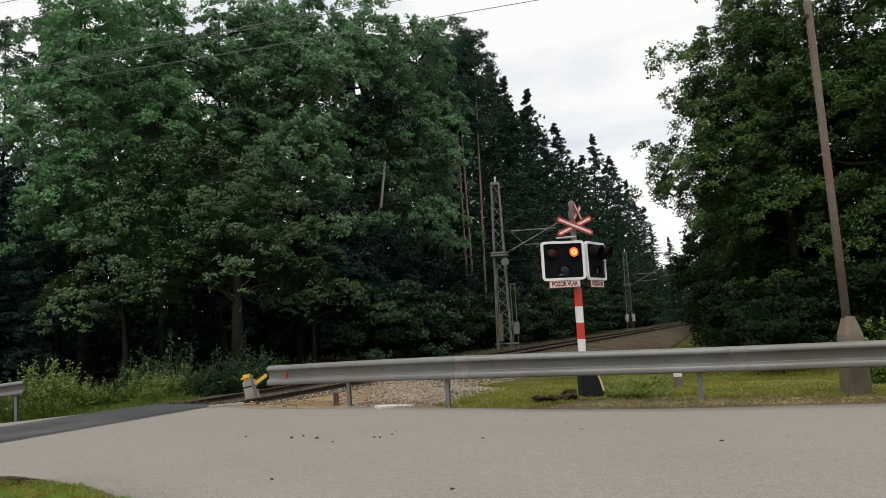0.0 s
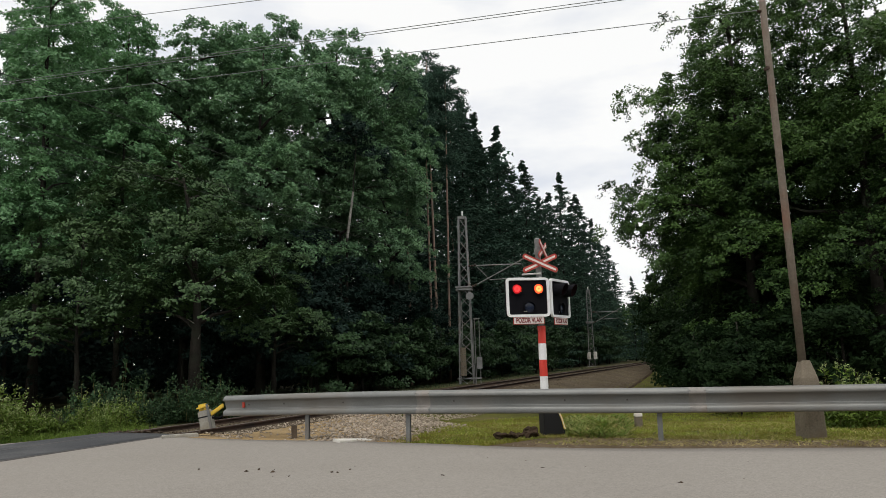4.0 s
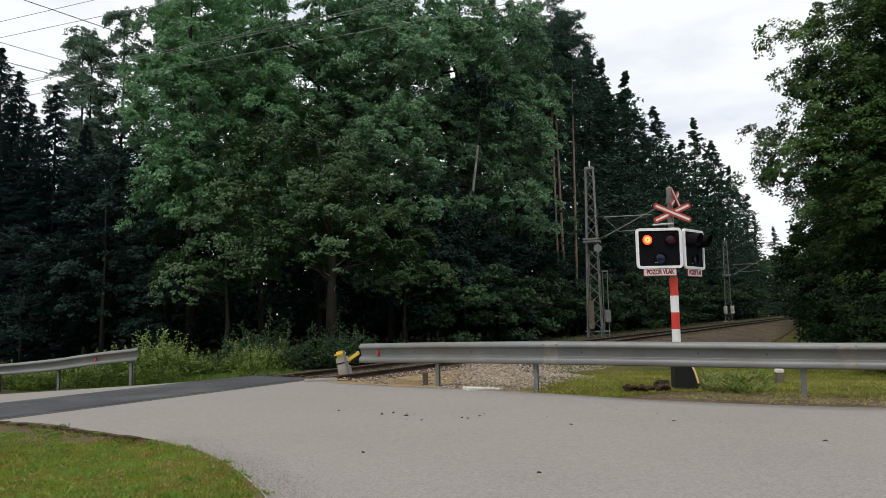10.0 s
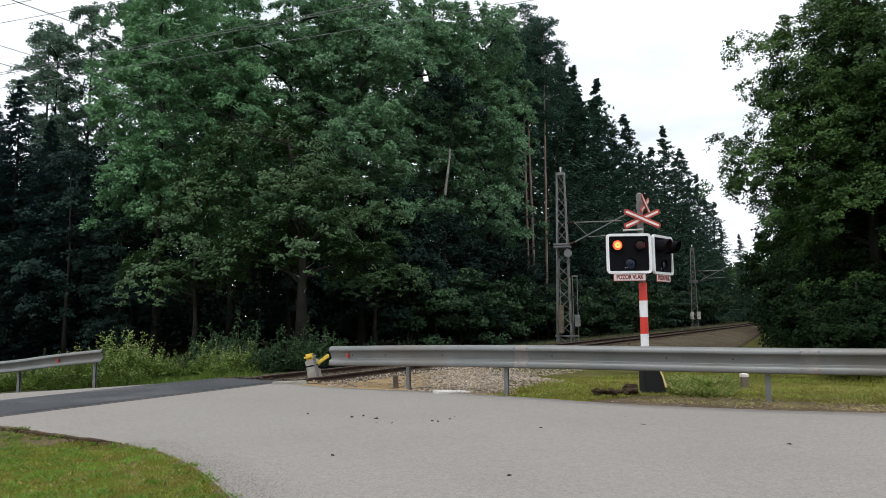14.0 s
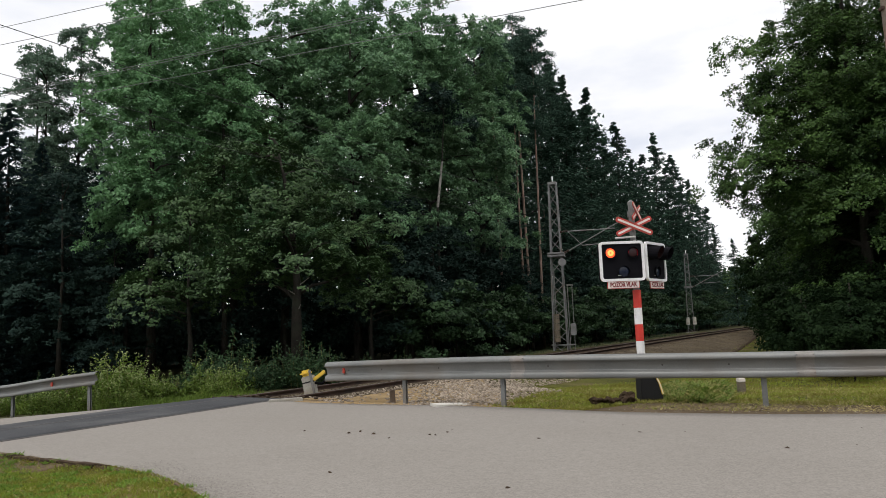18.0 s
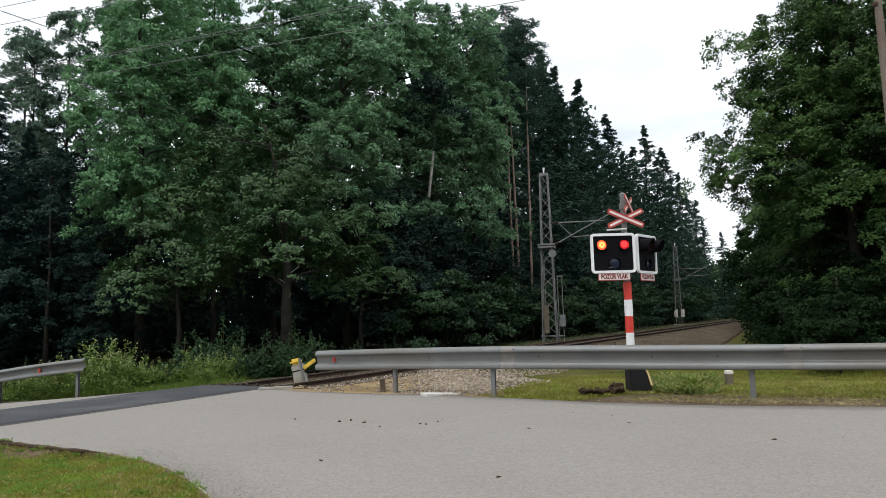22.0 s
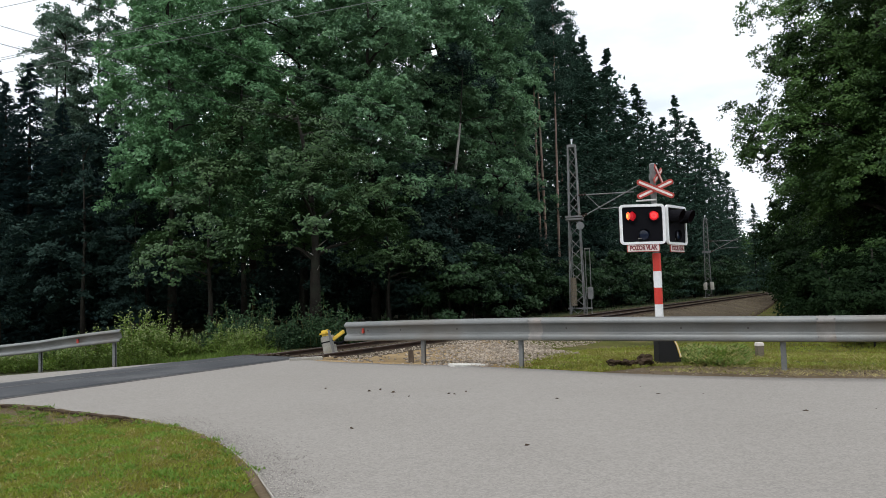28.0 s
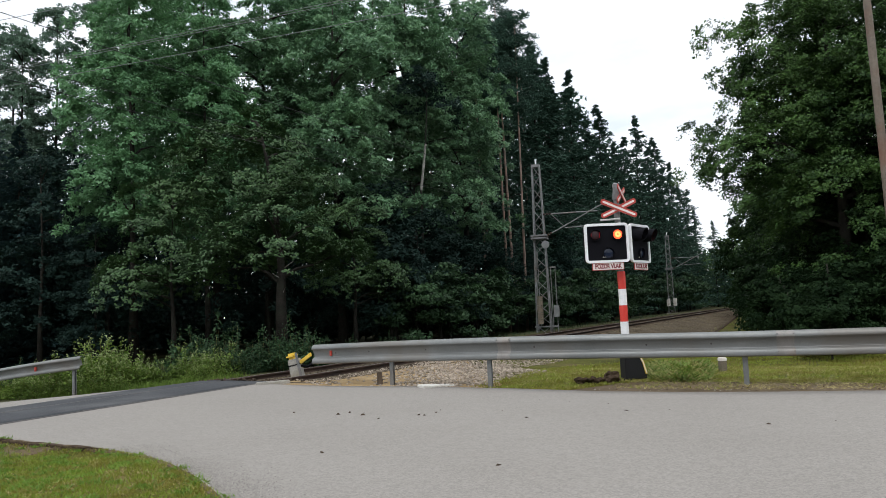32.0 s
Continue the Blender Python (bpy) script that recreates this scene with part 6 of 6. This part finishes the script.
def inside(poly, n, x0, x1, y0, y1, lift):
    """Random spots inside an outline, on the land."""
    P = np.stack([rng.uniform(x0, x1, n), rng.uniform(y0, y1, n)], -1)
    hit = np.zeros(n, dtype=bool)
    for (ax, ay), (bx, by) in zip(poly, poly[1:] + poly[:1]):
        c = ((ay > P[:, 1]) != (by > P[:, 1])) & (P[:, 0] < (bx - ax) * (P[:, 1] - ay) / (by - ay + 1e-12) + ax)
        hit ^= c
    P = P[hit]
    return np.concatenate([P, (ground_z(P[:, 0], P[:, 1]) + lift)[:, None]], -1)


corner = [(-9, 4.5), (-1.04, 4.5)] + ISLAND[:-1]
def patchy(P):
    """How thickly grass grows at each spot, in uneven clumps."""
    a, b = P[:, 0] + 0.12 * np.sin(P[:, 1] * 5.1), P[:, 1] + 0.12 * np.sin(P[:, 0] * 4.3)
    return 0.62 + 0.30 * np.sin(a * 9.7) * np.sin(b * 8.3 + 1) + 0.28 * np.sin(a * 21 + 2) * np.sin(b * 19)


def mown(n, seed):
    """Spots in the grass corner, leaving bare earth along its far edge."""
    P = inside(corner, n, -9, -1.5, 4.5, 11, 0.038)
    bare = np.interp(P[:, 0], [-12, -8.5, -5.86, -5.13, -4.26, -3.63, -2.89, -2.57, -2.18], [12.15, 10.95, 9.98, 9.53, 8.91, 8.53, 7.93, 7.52, 7.0]) - P[:, 1]
    r = np.random.default_rng(seed).uniform(0, 1, len(P))
    worn = step(-3.3, -4.4, P[:, 0])
    return P[(bare > 0.01 + (0.07 + 0.16 * r * step(-4.6, -5.6, P[:, 0])) * worn) & (r < patchy(P))]


blades("corner_grass", "short mown grass blades", mown(190000, 1), 0.030, "blade", wide=1.3)
blades("corner_straw", "dry grass among the mown blades", mown(40000, 2), 0.024, "clipping", lay=1.6, wide=1.1)
spots = inside(corner, 900, -9, -1.5, 4.5, 11, 0.038)
spots = np.repeat(spots, 50, 0)
spots[:, :2] += np.random.default_rng(5).normal(0, 0.045, (len(spots), 2))
blades("corner_tufts", "small fresh green tufts in the mown grass", spots, 0.034, "fresh", lay=1.1, wide=2.0)
verge = [(12, 8.8), (9, 10.0), (7.4, 10.6), (6.2, 11.4), (5.0, 12.2), (3.9, 12.7), (3.3, 12.2), (2.75, 11.9), (1.92, 12.5), (1.1, 13.1), (1.75, 14.2), (2.5, 15.3), (4.2, 17.4), (8.0, 17.8), (12.5, 16)]
lawn = inside(verge, 130000, 0.8, 12.5, 8, 18, 0.01)
lawn = lawn[np.random.default_rng(6).uniform(0, 1, len(lawn)) < patchy(lawn * 0.55)]
blades("verge_grass", "short grass blades behind the guardrail", lawn, 0.05, "lush", lay=0.7, wide=1.8)
blades("verge_straw", "dry cut blades in the grass behind the guardrail", lawn[::9] + [0.02, 0.03, 0.012], 0.05, "clipping", lay=1.8, wide=1.6)
sparse = inside([(12, 8.0), (9, 9.2), (6.2, 10.35), (4.75, 10.95), (3.3, 11.8), (3.8, 12.8), (5.4, 12.2), (7.4, 10.8), (9, 10.2), (12, 8.9)], 5200, 2.5, 12, 8, 13, 0.02)
sparse = sparse[np.sin(sparse[:, 0] * 4.1 + 1) * np.sin(sparse[:, 1] * 5.3) + 0.5 * np.sin(sparse[:, 0] * 1.7) > -0.1]
blades("sparse_grass", "sparse worn grass on the roadside dirt", sparse, 0.06, "lush", lay=0.8, wide=1.6)
lumps = inside([(10, 8.6), (6.2, 10.1), (4.75, 10.6), (3.2, 11.45), (3.0, 11.9), (3.9, 12.6), (6.2, 11.3), (10, 9.6)], 2600, 3, 10, 8.5, 13, 0.02)
rocks("verge_clods", lumps[::2], np.random.default_rng(3).uniform(0.008, 0.03, len(lumps[::2])), "clod", "small dark clods in the roadside dirt", "dirt")
rocks("verge_grit", lumps[1::2], np.random.default_rng(4).uniform(0.006, 0.02, len(lumps[1::2])), "grit", "pale grit in the roadside dirt", "gravel")
litter = inside([(10, 8.75), (6.2, 10.3), (4.75, 10.9), (3.4, 11.8), (3.9, 12.9), (6.2, 12.0), (10, 9.8)], 9000, 3, 10, 9, 13, 0.024)
blades("straw_litter", "dry cut stalks strewn over the roadside dirt", litter, 0.03, "clipping", lay=3.0, wide=1.6)
heaps = inside([(4.3, 12.7), (4.75, 12.1), (5.25, 12.2), (5.95, 13.8), (6.1, 14.3), (6.7, 15.2), (6.8, 17.2), (5.6, 17.2), (4.7, 14.6)], 90000, 4, 8, 11, 17.3, 0.0)
bumps = inside([(4.4, 12.9), (4.75, 12.4), (5.15, 12.5), (5.8, 13.9), (6.4, 15.2), (6.5, 16.8), (5.7, 16.8), (4.8, 14.4)], 150, 4, 8, 11, 17.3, 0.0)[:26]
swell = np.zeros(len(heaps))
for k, (bx, by, _) in enumerate(bumps):
    swell = np.maximum(swell, (0.4 + 0.6 * ((k * 7) % 10) / 10) * np.exp(-((heaps[:, 0] - bx) ** 2 + (heaps[:, 1] - by) ** 2) / (0.10 + 0.02 * (k % 7))))
swell = swell + 0.12 * (np.sin(heaps[:, 0] * 9) * np.sin(heaps[:, 1] * 7) > 0.1)
heaps[:, 2] += 0.23 * swell * rng.uniform(0, 1, len(heaps)) ** 0.5
cut, fresh = heaps[swell > 0.08][::3], heaps[swell > 0.08][1::3]
blades("cut_grass", "heaps of cut yellowing grass on the verge", cut, 0.065, "clipping", lay=1.8, wide=2.0)
blades("cut_weeds", "fresh green stalks in the cut grass", fresh, 0.075, "weed", lay=1.5, wide=3.6)
tufts = inside([(4.35, 13.2), (4.8, 12.5), (5.2, 12.5), (6.0, 14.2), (7.2, 16.5), (5.8, 16.8)], 16000, 4, 8, 11, 17, 0.0)
far_side = inside([(2.3, 14.8), (4.2, 17.4), (8.0, 17.8), (12.5, 16), (16, 14), (17, 21), (13, 23.6), (8, 22.2), (4.6, 20.8)], 40000, 2, 17, 14, 24, 0.01)
blades("meadow_grass", "grass on the far part of the verge", far_side, 0.06, "lush", wide=3.0)
blades("rank_grass", "rank green tufts among the cut grass", tufts[np.sin(tufts[:, 0] * 5) * np.sin(tufts[:, 1] * 4) > 0.2], 0.09, "weed", lay=1.2, wide=3.4)
stalks = inside([track(16, -13.6), track(20, -12.6), track(20, -11.4), track(16, -12.0)], 1500, 5, 22, 12, 32, 0.0)
blades("dry_stalks", "tall pale dry stalks at the edge of the verge", stalks, 0.9, "head", lay=0.14, wide=2.2)
strip = [track(6, -9.3), track(60, -9.3), track(60, -5.5), track(6, -5.5)]
blades("track_grass", "rough grass beside the track", inside(strip, 40000, 0, 45, 10, 75, 0.0), 0.14, "blade")
front = inside([(-10, 18.6), (-8.6, 18.0), (-6.2, 17.6), (-4.6, 18.0), (-4.2, 19.4), (-5.5, 19.8), (-7, 20.2), (-9, 19.4)], 7000, -10, -4, 17, 21, 0.0)
blades("roadside_grass", "fresh tall grass in front of the weeds", front, 0.15, "weed", wide=1.8)
strip2 = [track(5, 2.1), track(60, 2.1), track(60, 4.8), track(5, 4.8)]
blades("forest_edge_grass", "rough grass at the forest edge", inside(strip2, 30000, -8, 45, 15, 75, 0.0), 0.22, "shrub", wide=2.0)
P = np.stack([rng.uniform(-1.5, 6, 40), rng.uniform(7.2, 12, 40)], -1)
spots = np.array([(-1.08, 10.39), (-0.92, 10.5), (-0.71, 10.2), (-0.48, 9.77), (0.07, 9.91), (0.15, 9.85), (0.32, 10.06), (-0.98, 7.59), (-1.78, 10.83), (1.45, 9.18), (2.8, 9.32), (3.94, 7.78), (0.73, 6.51)])
spots = np.concatenate([spots, P[:16]])
rocks("road_crumbs", np.concatenate([spots, np.full((len(spots), 1), -0.001)], -1), np.concatenate([np.full(13, 0.042), np.full(16, 0.016)]), "clod", "dark crumbs of dirt on the asphalt", "dirt")


# ---- what moves: the two lamps of each head flash in turn ----
SWITCH, PERIOD = 5.99, 1.0244


def motions():
    # each lamp glows up through red to orange and dies away through red; the made-up drum imitates this, turning a
    # quarter from stage to stage
    for k, lens in enumerate(LENSES):
        home = lens.location.copy()
        rows, t, turn = [], SWITCH - 8 * PERIOD + (0 if k % 2 else -PERIOD / 2), 0
        while t < 33:
            f = round(30 * t)
            for ahead, a in ((-2, 0), (-1, 60), (0, 120), (1, 180), (13, 180), (14, 225), (15, 270), (19, 270), (20, 315), (21, 360)):
                rows.append(((f + ahead) / 30, turn + a))
            turn += 360
            t += PERIOD
        rows = [(s, a) for s, a in rows if 0.0 < s < 32.0]
        before = rows[0][1] - rows[0][1] % 90
        rows = [(0.0, before)] + rows + [(32.0, rows[-1][1])]
        walk(lens, [(s, pose(*home, 0, 0, a)) for s, a in rows])


motions()
